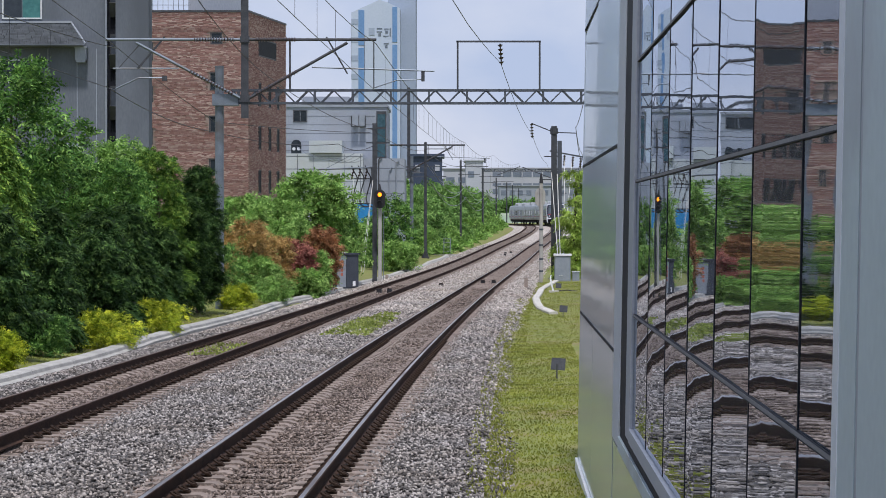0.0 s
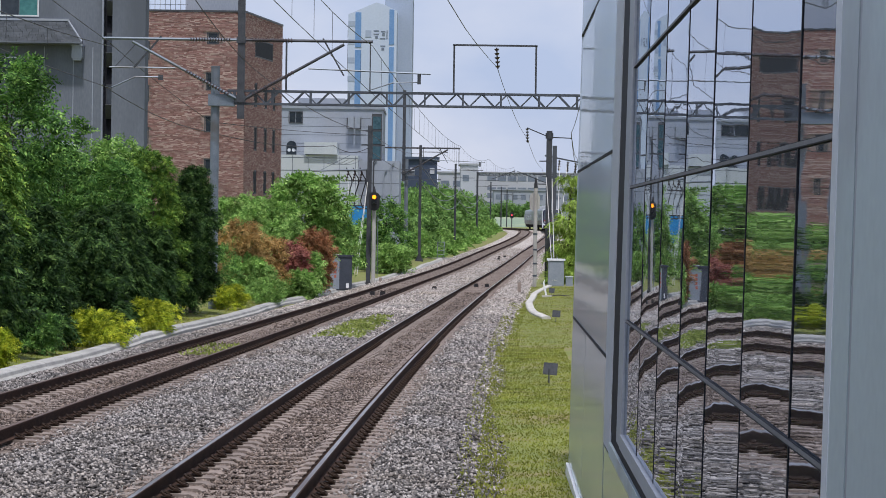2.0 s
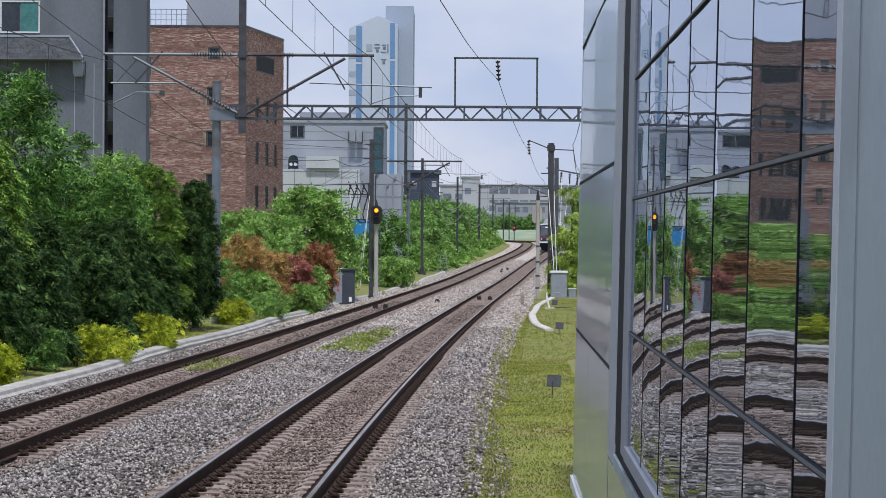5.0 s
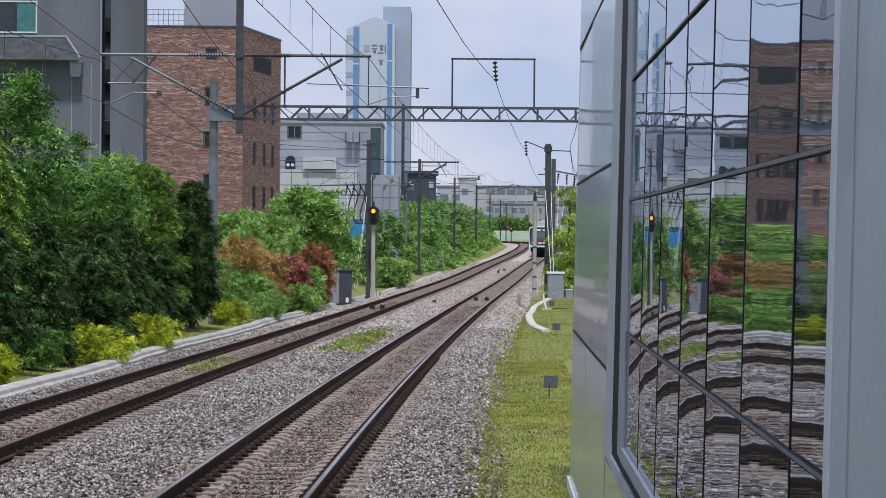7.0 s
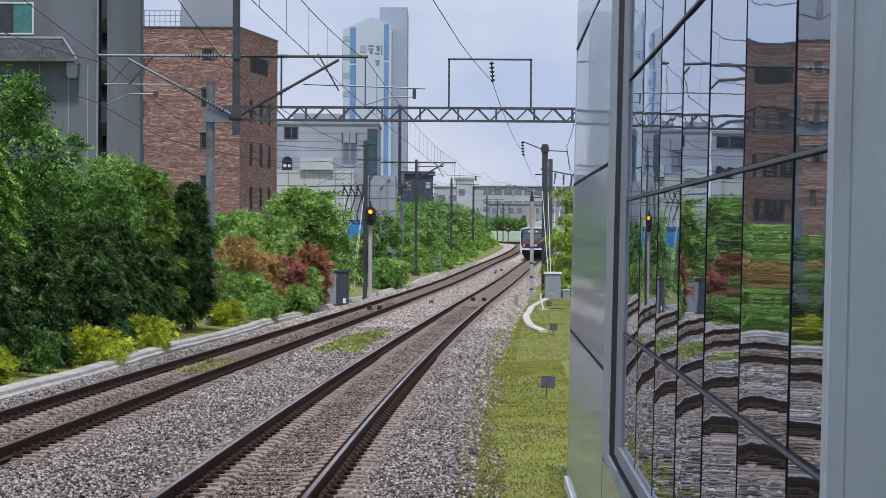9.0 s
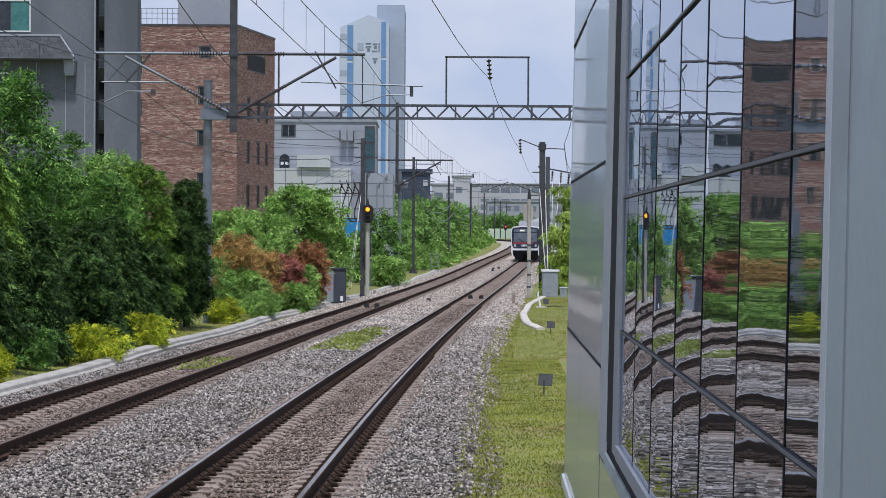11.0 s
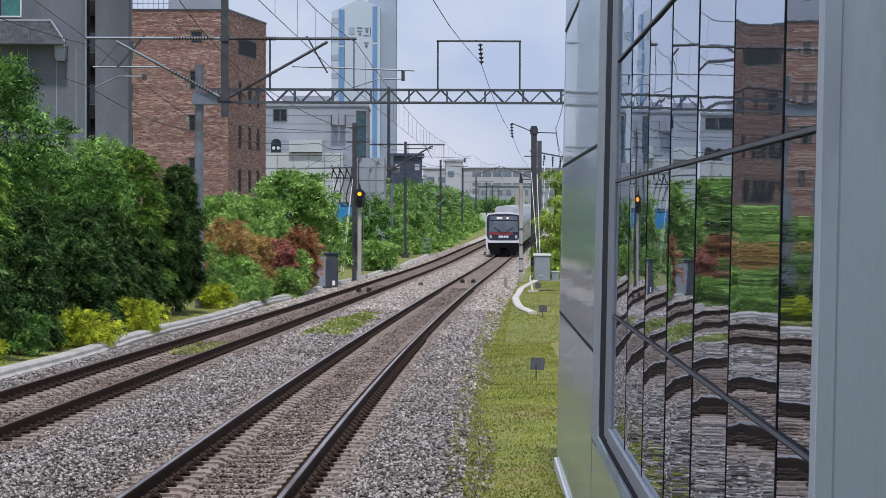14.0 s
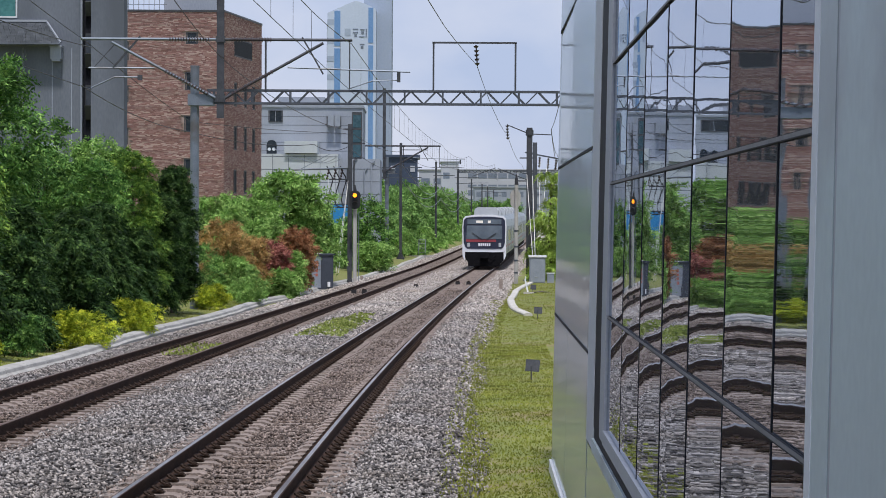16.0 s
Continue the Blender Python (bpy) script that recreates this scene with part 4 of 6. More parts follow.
SHRUBS = [
    ("clipped yellow-green shrub behind the kerb", -8.75, 58, 0.2, 0.85, L_YELLOW),
    ("clipped yellow-green shrub behind the kerb", -8.5, 67.0, 0.15, 0.85, L_YELLOW),
    ("low dull green shrub behind the kerb", -9.45, 53.5, 0.35, 0.5, L_BROAD),
    ("clipped yellow-green shrub behind the kerb", -9.5, 48.0, 0.2, 0.48, L_YELLOW),
    ("low yellow-green shrub behind the kerb", -8.1, 88.0, 0.0, 0.8, L_YELLOW),
    ("low green shrub behind the kerb", -7.1, 96.0, 0.1, 0.9, L_LIGHT),
    ("low green shrub behind the kerb", -6.4, 106.0, 0.1, 0.8, L_LIGHT),
    ("orange-brown shrub with drying leaves", -8.7, 101.0, 2.5, 1.1, L_ORANGE),
    ("orange-brown shrub with drying leaves", -8.0, 104.0, 1.8, 1.0, L_ORANGE),
    ("dark red maple shrub behind the kerb", -7.1, 108.0, 1.55, 0.85, L_RED),
    ("orange-red maple shrub behind the kerb", -5.95, 111.0, 2.1, 0.75, L_RUSSET),
    ("round green shrub under the maples", -6.5, 114.0, 1.6, 1.1, L_LIGHT),
    ("round green shrub under the maples", -9.5, 97.0, 1.6, 1.1, L_BROAD),
    ("fresh green shrub among the maples", -8.3, 100.0, 0.9, 0.9, L_LIGHT),
    ("fresh green shrub among the maples", -7.6, 112.0, 2.6, 1.1, L_LIGHT),
    ("fresh green shrub among the maples", -8.9, 106.0, 3.2, 1.0, L_LIGHT),
    ("fresh green shrub among the maples", -6.2, 109.0, 0.9, 0.7, L_LIGHT),
    ("bright green lineside shrub", -3.0, 158.0, 0.9, 1.0, L_LIGHT),
    *[("bright green lineside shrub", -2.9 + (y - 200) * 0.0536, y, 0.3 + 1.3 * ((y * 3) % 7) / 7 + max(0, y - 240) * 0.008, 0.9 + 0.5 * ((y * 5) % 3) / 3, L_LIGHT if y % 4 else L_FAR) for y in range(206, 420, 13)],
    *[("low green scrub on the railway verge", -1.2 + (y - 200) * 0.056, y, -0.5 + 0.4 * ((y * 7) % 5) / 5 + max(0, y - 240) * 0.008, 0.8, L_LIGHT) for y in range(213, 400, 19)],
]
for i, (lab, x, y, top, rad, leaf) in enumerate(SHRUBS):
    sz = 0.055 if y < 100 else 0.001 * y
    tree("shrub", lab, x, y, ground_z(x, y) - 0.1, top, rad, "round", leaf, sz, 420, 18, 90 + i, "shrubs along the kerb", False, 0.2)


def vine_tree():
    t = thing("climbing_vine_tree", "tree overgrown with hanging light green creeper", "tree", 8.0, 137, ground_z(8.0, 137))
    part("trunk", Geo().tube([(0, 0, -0.3), (0, 0, 3), (0.1, 0, 6)], 0.16, 7, 0.05), M_BARK, t)
    rng = random.Random(7)
    cl = []
    for i in range(110):
        zz = rng.uniform(0.2, 6.6)
        w = 1.15 if zz < 2 else 0.85 if zz < 5.5 else 0.5
        cl.append((rng.uniform(-w, w + 0.8) * 0.9, rng.uniform(-0.8, 0.8), zz, rng.uniform(0.25, 0.45)))
    v, f = foliage(cl, 220, 0.09, 12, 0.9, 2.8)
    put("crown", numpy_mesh("crown", v, f), L_VINE, t)


vine_tree()


# ---- overhead line: gantries, masts, wires ----
def lattice(g, a, b, depth, width, bays, bar=0.05):
    """A box truss from a to b, its chords depth apart in height and width apart along the line."""
    a, b = Vector(a), Vector(b)
    along = (b - a).normalized()
    across = along.cross(Vector((0, 0, 1))).normalized() * (width / 2)
    up = Vector((0, 0, depth / 2))
    for s in (-1, 1):
        for k in (-1, 1):
            g.bar(a + s * across + k * up, b + s * across + k * up, 0.075)
    for i in range(bays):
        p, q = a.lerp(b, i / bays), a.lerp(b, (i + 0.5) / bays)
        r = a.lerp(b, (i + 1) / bays)
        for s in (-1, 1):
            g.bar(p + s * across + up, q + s * across - up, bar)
            g.bar(q + s * across - up, r + s * across + up, bar)
        g.bar(p + across + up, p - across + up, bar)
    for i in range(int(bays / 1.5) + 1):
        p = a.lerp(b, min(1, (1.5 * i + 0.25) / bays))
        for s in (-1, 1):
            g.bar(p + s * across + up, p + s * across - up, bar * 1.3)
    return g


def cantilever(parent, x, z_top, z_low, reach, y=0.0, scale=1.0):
    """Top tube, inclined tube and registration arm on one side of a drop tube, with ribbed insulators."""
    s = 1 if reach > 0 else -1
    c = part("cantilever", Geo().tube([(x + s * 0.15, y, z_top), (x + reach, y, z_top)], 0.045 * scale, 8), M_STEEL if s < 0 and scale < 1.5 else M_DARKSTEEL, parent)
    part("insulator", Geo().disc_stack((x + s * 0.4, y, z_top), (x + s * 2.0, y, z_top), 15, 0.11, 0.05), M_INSUL, c)
    part("inclined_tube", Geo().tube([(x + s * 0.12, y, z_low), (x + reach * 0.78, y, z_top - 0.12)], 0.045 * scale, 8), M_STEEL if s < 0 and scale < 1.5 else M_DARKSTEEL, c)
    p, q = Vector((x + s * 0.12, y, z_low)), Vector((x + reach * 0.78, y, z_top - 0.12))
    part("insulator", Geo().disc_stack(p.lerp(q, 0.08), p.lerp(q, 0.5), 15, 0.1, 0.05), M_INSUL, c)
    if s > 0:
        part("stay", Geo().bar((x + reach * 0.62, y, z_top + 0.1), (x + reach * 0.78, y, z_low + 0.75 * (z_top - z_low) - 0.75), 0.06), M_DARKSTEEL, c)
    zr = z_top - 1.12
    if s > 0:
        part("registration_tube", Geo().tube([(x + 2.6, y, zr + 0.05), (x + 7.35, y, zr - 0.1)], 0.035, 6), M_STEEL, c)
        part("steady_arm", Geo().tube([(x + 5.0, y, zr - 0.75), (x + 5.9, y, zr - 0.45), (x + 6.9, y, zr - 0.42)], 0.025, 5), M_STEEL, c)
        part("end_fitting", Geo().tube([(x + 6.9, y, zr - 0.1), (x + 6.9, y, zr - 0.5)], 0.07, 7), M_DARKSTEEL, c)
        part("hanger", Geo().bar((x + 5.0, y, z_top), (x + 5.0, y, z_top - 1.9), 0.045), M_DARKSTEEL, c)
        part("hanger", Geo().bar((x + 1.75, y, z_top - 0.05), (x + 1.75, y, z_top - 1.95), 0.07), M_DARKSTEEL, c)
    else:
        part("registration_tube", Geo().tube([(x - 2.55, y, zr), (x - 5.1, y, zr)], 0.035, 6), M_STEEL, c)
        part("steady_arm", Geo().tube([(x - 5.0, y, zr - 0.78), (x - 4.1, y, zr - 0.36), (x - 3.05, y, zr - 0.36)], 0.03, 5), M_STEEL, c)
        part("end_fitting", Geo().box(x - 3.2, y - 0.06, zr - 0.48, x - 3.02, y + 0.06, zr - 0.28), M_DARKSTEEL, c)
        part("strut", Geo().bar((x - 3.1, y, z_top + 0.1), (x - 4.15, y, zr), 0.07).bar((x - 4.1, y, zr + 0.9), (x - 4.9, y, zr), 0.03), M_DARKSTEEL, c)
    return c


def gantry(y, x_post, x_right, x_drop, z_beam, label, portal=None, z_base=-0.6, rise=7.4):
    g = thing("catenary_gantry", label, "catenary gantry", 0, y, 0, 0, "gantries over the tracks")
    post = part("post", Geo().tube([(x_post, 0, z_base - 0.3), (x_post, 0, z_beam + 1.15)], 0.17, 14), M_STEEL, g, "galvanised steel tube post")
    part("post_cap", Geo().tube([(x_post, 0, z_beam + 1.15), (x_post, 0, z_beam + 1.2)], 0.18, 14), M_STEEL, post)
    part("head_plate", Geo().box(x_post - 0.25, -0.28, z_beam - 0.35, x_post + 0.75, 0.28, z_beam + 0.1), M_STEEL, g, "bolted steel bracket plate")
    bays = round((x_right - x_post - 0.5) / 1.0)
    if y < 100:
        part("beam", lattice(Geo(), (x_post + 0.5, 0, z_beam), (x_right, 0, z_beam), 0.5, 0.45, bays), M_MIDSTEEL, g, "grey steel lattice beam")
        part("post", Geo().tube([(x_right, 0, z_base - 0.3), (x_right, 0, z_beam + 0.4)], 0.17, 14), M_STEEL, g)
    else:
        for dz in (0.2, -0.7):
            part("cross_arm", Geo().bar((x_drop - 2.4, -0.33, z_beam + dz), (x_drop + 3.4, -0.33, z_beam + dz + 0.05), 0.09), M_MIDSTEEL, g)
    drop = part("drop_tube", Geo().box(x_drop - 0.14, -0.4, z_beam - 0.85, x_drop + 0.14, -0.26, z_beam + rise), M_DARKSTEEL, g, "blue-grey steel drop bracket")
    heft = 1.25 if y < 100 else 1.6
    cantilever(drop, x_drop, z_beam + 2.2, z_beam - 0.1, 5.1, -0.33, heft)
    cantilever(drop, x_drop, z_beam + 2.2, z_beam - 0.1, -5.4, -0.33, heft)
    for za, zb in ((2.08, 2.32), (-0.22, 0.07)):
        part("clamp", Geo().box(x_drop - 0.18, -0.44, z_beam + za, x_drop + 0.18, -0.22, z_beam + zb), M_DARKSTEEL, drop)
    if portal:
        a, b, h = portal
        fr = part("wire_portal", Geo().bar((a, 0, z_beam + 0.25), (a, 0, z_beam + h), 0.07).bar((b, 0, z_beam + 0.25), (b, 0, z_beam + h), 0.07)
                  .bar((a - 0.05, 0, z_beam + h), (b + 0.05, 0, z_beam + h), 0.07), M_DARKSTEEL, g, "dark steel frame standing on the beam")
        mid = (a + b) / 2 + 0.05
        part("insulator", Geo().disc_stack((mid, 0, z_beam + h - 0.08), (mid + 0.06, 0, z_beam + h - 0.9), 5, 0.11, 0.03), M_INSUL, fr)
    return g


gantry(88.0, -8.7, 7.6, -7.68, 7.36, "steel lattice gantry across the tracks with cantilever arms", (0.57, 3.76, 2.15))
gantry(205.0, -2.85, 14.0, -3.1, 7.05, "tall steel mast with cantilever arms to both sides", None, -0.9)
far_gantry = thing("catenary_gantry", "thin far steel lattice gantry across the tracks", "catenary gantry", 0, 336, 0, 0, "gantries over the tracks")
part("beam", lattice(Geo(), (5.9, 0, 9.75), (21.0, 0, 9.75), 0.4, 0.4, 15, 0.06), M_MIDSTEEL, far_gantry)
for x in (5.9, 21.0):
    part("post", Geo().tube([(x, 0, -1.0), (x, 0, 10.1)], 0.15, 10), M_DARKSTEEL, far_gantry)
part("cantilever", Geo().bar((8.0, -0.2, 9.0), (11.5, -0.2, 10.3), 0.1).bar((11.8, -0.2, 10.2), (16.5, -0.2, 8.4), 0.12), M_DARKSTEEL, far_gantry)




def h_mast(x, y, top, label, arms=(), w=0.26, tone=None, z0=None):
    z0 = ground_z(x, y) - 0.1 if z0 is None else z0
    m = thing("catenary_mast", label, "catenary mast", x, y, z0, 0, "masts beside the tracks")
    h = top - z0
    t = tone or M_DARKSTEEL
    part("shaft", Geo().box(-w / 2, -w / 2, 0, w / 2, -w / 2 + 0.035, h).box(-w / 2, w / 2 - 0.035, 0, w / 2, w / 2, h).box(-0.02, -w / 2 + 0.03, 0, 0.02, w / 2 - 0.03, h), t, m, "dark steel column")
    part("footing", Geo().box(-0.35, -0.35, -0.2, 0.35, 0.35, 0.12).prism([(-0.3, 0.1), (0.3, 0.1), (w / 2, 0.55), (-w / 2, 0.55)], 0.04, pose(0, -w / 2 - 0.02, 0)), M_DARKSTEEL, m)
    for z, a, b in arms:
        part("cross_arm", Geo().bar((a, 0, z - z0), (b, 0, z - z0), 0.07), t, m)
    return m


mast_left = h_mast(-4.05, 134, 8.25, "dark steel mast with cable arms beside the signal", ((7.95, -0.4, 0.5), (7.1, -0.5, 0.9), (4.97, -1.25, 0.0), (3.5, -1.15, 0.0)))
mast_right = h_mast(6.78, 138, 8.25, "tall dark steel mast with line arms beside the cabinet", ((6.4, -0.6, 0.3), (5.6, -1.0, 0.3), (5.0, -0.9, 0.2)), 0.34)
part("top_bracket", Geo().bar((0, 0, 9.05), (-1.38, 0, 9.6), 0.06).bar((0, 0, 9.05), (1.35, 0, 9.0), 0.06).tube([(0, 0, 8.95), (0, 0, 9.3)], 0.24, 10), M_DARKSTEEL, mast_right)
part("insulator", Geo().disc_stack((-1.38, 0, 9.6), (-1.33, 0, 8.7), 5, 0.12, 0.03), M_INSUL, mast_right)
mast_back = h_mast(8.25, 160, 8.1, "grey steel mast behind the tall mast", ((5.9, -0.9, 0.9), (4.4, -0.3, 0.5)), 0.3, M_MIDSTEEL)
part("feeder_arm", Geo().bar((-0.7, 0, 8.55), (1.75, 0, 8.1), 0.1).bar((1.7, 0, 8.15), (1.3, 0, 7.2), 0.04), M_MIDSTEEL, mast_back)
for dx in (0.35, 0.95, 1.5):
    part("insulator", Geo().disc_stack((dx, 0, 8.3 - 0.15 * dx), (dx - 0.05, 0, 7.55 - 0.15 * dx), 4, 0.12, 0.04), M_INSUL, mast_back)
for x, y, top in ((-1.55, 200, 9.35), (2.05, 262, 9.3), (5.9, 337, 9.55), (9.6, 408, 9.9), (13.2, 468, 10.0), (16.6, 540, 10.5), (20.0, 600, 10.5)):
    h_mast(x, y, top, "dark steel catenary mast in a receding row", ((top - 0.7, -0.5, 3.2), (top - 1.6, -0.3, 2.2)) if y > 210 else ((top - 0.6, 0, 2.4),), 0.24, None, 2.65 - 3.55 if y < 300 else 2.65 - 3.1)


def wire(name, label, pts, r=0.018, sag=0.0, material=None):
    """A wire through supports, hanging a little between them."""
    path = []
    for a, b in zip(pts, pts[1:]):
        a, b = Vector(a), Vector(b)
        path += [a.lerp(b, k / 10) - Vector((0, 0, sag * 4 * (k / 10) * (1 - k / 10))) for k in range(10)]
    path.append(Vector(pts[-1]))
    return tagged(part(name, Geo().tube(path, r, 4), material or M_WIRE, None), label, "overhead wire", "wires over the tracks")


def overhead(supports, high, low, sag):
    """Messenger and contact wires with droppers, from support to support (distance ahead, offset from the near track)."""
    for (a, ua), (b, ub) in zip(supports, supports[1:]):
        n = max(3, int((b - a) / 5.5))
        mw, cw = [], []
        for i in range(n + 1):
            q = i / n
            pa, pb = beside(ua, a), beside(ub, b)
            base = pa.lerp(pb, q)
            mw.append(base + Vector((0, 0, high - sag * q * (1 - q))))
            cw.append(base + Vector((0, 0, low - 0.3 * q * (1 - q))))
        w = tagged(part("catenary_wire", Geo().tube(mw, 0.016, 4), M_WIRE, None), "bare overhead messenger and contact wire with droppers", "overhead wire", "wires over the tracks")
        part("contact_wire", Geo().tube(cw, 0.014, 4), M_WIRE, w)
        for p, q in zip(mw[1:-1], cw[1:-1]):
            part("dropper", Geo().tube([p, q], 0.008, 3), M_WIRE, w)


overhead([(28, -3.1), (88, -3.1), (205, -5.5), (262, -5.6), (337, -5.6), (408, -5.2)], 10.1, 8.25, 2.6)
overhead([(28, -13.3), (88, -13.3)], 9.95, 8.3, 2.6)
wire("feeder_wire", "bare feeder wire hung from gantry to mast", [(-0.75, 40, 8.02), (-0.22, 48, 7.93), (0.25, 55, 7.92), (0.7, 62.5, 7.98), (1.16, 70, 8.13), (1.7, 79, 8.38), (2.25, 88, 8.66)], 0.013, 0.0)
wire("feeder_wire", "bare feeder wire hung from gantry to mast", [(2.25, 88, 8.66), (5.42, 138, 7.8), (9.4, 205, 7.6), (13, 262, 7.5)], 0.013, 0.35)
wire("feeder_wire", "bare feeder wire over the verge", [(-13.2, 60, 10.7), (-12.95, 88, 9.5), (-11.5, 114, 7.5), (-4.3, 134, 7.7)], 0.015, 0.1)
wire("feeder_wire", "bare feeder wire over the verge", [(-12.8, 86, 7.65), (-11.6, 114, 7.0), (-6.0, 130, 6.9), (-4.2, 134, 6.9), (-1.6, 200, 6.6)], 0.018, 0.3)
wire("feeder_wire", "bare feeder wire over the verge", [(-8.0, 62, 10.6), (-7.0, 88, 8.3), (-4.2, 134, 7.9), (-1.6, 200, 8.6), (2.05, 262, 8.6)], 0.018, 0.4)
wire("feeder_wire", "bare feeder wire beside the tracks", [(8.1, 138, 8.2), (9.8, 160, 7.3), (13.5, 205, 7.3)], 0.018, 0.4)
wire("feeder_wire", "bare feeder wire beside the tracks", [(6.5, 100, 9.3), (8.1, 138, 8.15), (9.8, 160, 6.7)], 0.018, 0.4)
part("feeder_arm", Geo().tube([(-3.4, 0, 7.05), (0.15, 0, 7.2)], 0.05, 8).bar((-3.0, 0, 7.05), (-1.2, 0, 8.0), 0.035), M_STEEL, mast_left, "galvanised feeder arm")
for dx in (-1.25, -0.85, -0.45):
    part("insulator", Geo().disc_stack((dx, 0, 7.1), (dx - 0.12, 0, 6.45), 4, 0.09, 0.03), M_INSUL, mast_left)
    x = -4.05 + dx
    path = [(x - 0.12, 134, 5.75), (x + 0.02, 134, 5.4), (x + 0.2, 134, 5.1), (x + 0.22, 134, 4.85), (x + 0.06, 134, 4.3), (x - 0.06, 134, 3.8), (x + 0.02, 134, 3.45), (x + 0.3, 134, 3.3), (-4.2, 134, 3.35)]
    wire("jumper_cable", "black jumper cable looped down the mast", path, 0.034, 0.0, M_BLACK)
    wire("branch_wire", "pale wire from mast to house", [(x, 134, 6.25), (-6.5 + dx, 150, 6.6), (-12, 186, 8.5)], 0.014, 0.3, M_STEEL)
for y0, y1, x0, x1, z0, z1 in ((200, 262, -1.55, 2.05, 7.6, 6.9), (200, 262, -1.55, 2.05, 6.2, 5.6), (262, 337, 2.05, 5.9, 7.0, 7.0), (262, 337, 2.05, 5.9, 5.6, 5.6), (337, 408, 5.9, 9.6, 7.0, 7.0)):
    wire("line_cable", "sagging pale cable along the mast row", [(x0, y0, z0), (x1, y1, z1)], 0.03, 1.1, M_STEEL)
    wire("line_cable", "sagging pale cable along the mast row", [(x0 + 0.6, y0, z0 - 0.5), (x1 + 0.6, y1, z1 - 0.5)], 0.03, 1.5, M_STEEL)


# ---- lineside equipment ----
def colour_signal(x, y, label, amber=True):
    z0 = ground_z(x, y)
    s = thing("railway_signal", label, "railway signal", x, y, z0)
    part("post", Geo().tube([(0, 0, -0.3), (0, 0, 4.67)], 0.12, 12), M_POLE, s, "grey concrete signal post")
    part("ladder", Geo().bar((0.22, 0.1, 0), (0.22, 0.1, 4.4), 0.03).bar((0.22, 0.32, 0), (0.22, 0.32, 4.4), 0.03), M_STEEL, s)
    head = [(0.33 * math.cos(a), 0.27 * math.sin(a) + (0.28 if math.sin(a) >= 0 else -0.28)) for a in np.linspace(0, 2 * math.pi, 20, endpoint=False)]
    b = part("backplate", Geo().prism(head, 0.06, pose(0, -0.22, 5.19)), M_BLACK, s, "black oval signal head")
    part("housing", Geo().box(-0.2, -0.16, 4.77, 0.2, 0.15, 5.62), M_BLACK, s)
    for dz, m in ((0.26, M_AMBER), (-0.22, M_BLACK)):
        part("lens", Geo().tube([(0, -0.24, 5.19 + dz), (0, -0.225, 5.19 + dz)], 0.12, 16), m, b, "lit amber lens" if m is M_AMBER else "unlit dark lens")
        hood = Geo()
        for k in range(9):
            a0, a1 = math.pi * k / 9, math.pi * (k + 1) / 9
            hood.bar((0.14 * math.cos((a0 + a1) / 2), -0.22, 5.19 + dz + 0.14 * math.sin((a0 + a1) / 2)), (0.13 * math.cos((a0 + a1) / 2), -0.5, 5.19 + dz + 0.12 * math.sin((a0 + a1) / 2)), 0.05, 0.012)
        part("hood", hood, M_BLACK, b)
    part("cap", Geo().tube([(0, 0, 5.62), (0, 0, 5.87), (0, 0, 6.07)], 0.13, 10, 0.03), M_BLACK, s)
    return s


colour_signal(-3.72, 133, "black two-lens colour light signal showing amber on a concrete post")


def signal_from_behind(x, y):
    z0 = ground_z(x, y)
    s = thing("railway_signal", "grey backed signal on a banded concrete post, seen from behind", "railway signal", x, y, z0)
    part("post", Geo().tube([(0, 0, -0.3), (0, 0, 5.7)], 0.11, 12), M_POLE, s, "weathered concrete post")
    for z in (0.6, 1.3, 2.1, 3.0):
        part("band", Geo().tube([(0, 0, z), (0, 0, z + 0.1)], 0.125, 12), M_MIDSTEEL, s)
    head = [(0.3 * math.cos(a), 0.32 * math.sin(a) + (0.22 if math.sin(a) >= 0 else -0.22)) for a in np.linspace(0, 2 * math.pi, 20, endpoint=False)]
    part("backplate", Geo().prism(head, 0.05, pose(-0.05, 0.16, 4.9)), M_POLE, s, "pale grey oval backplate")
    part("cap", Geo().tube([(0, 0, 5.7), (0, 0, 6.1), (0, 0, 6.3)], 0.12, 10, 0.03), M_BLACK, s)


signal_from_behind(5.65, 130)


def relay_cabinet():
    x, y = -5.12, 119.0
    z0 = ground_z(-5.2, y) + 0.22
    c = thing("relay_cabinet", "blue-grey steel relay cabinet with white roof edge beside the kerb", "equipment cabinet", x, y, z0, 14)
    part("plinth", Geo().box(-0.65, -0.45, -0.5, 0.65, 0.45, 0.12), M_CONCRETE, c)
    part("body", Geo().box(-0.6, -0.4, 0.12, 0.6, 0.4, 1.9), M_CABINET, c)
    part("roof", Geo().prism([(-0.68, 1.9), (0.68, 1.9), (0.66, 1.98), (-0.66, 1.98)], 0.96, pose(0, -0.48, 0)), M_CABINET, c)
    d = part("side_door", Geo().box(-0.56, -0.425, 0.2, -0.08, -0.402, 1.82), M_CABLIGHT, c, "lighter grey door")
    for i in range(4):
        part("lettering", Geo().box(-0.36, -0.432, 1.45 - i * 0.22, -0.24, -0.427, 1.6 - i * 0.22), M_REDINK, d)
    part("front_door", Geo().box(-0.04, -0.425, 0.2, 0.56, -0.402, 1.82), M_CABINET, c)
    part("meter", Geo().box(0.28, -0.5, 0.25, 0.42, -0.42, 0.5), M_WHITE, c)
    part("roof_light", Geo().box(-0.6, -0.45, 1.98, -0.1, 0.0, 2.01), M_WHITE, c)


relay_cabinet()


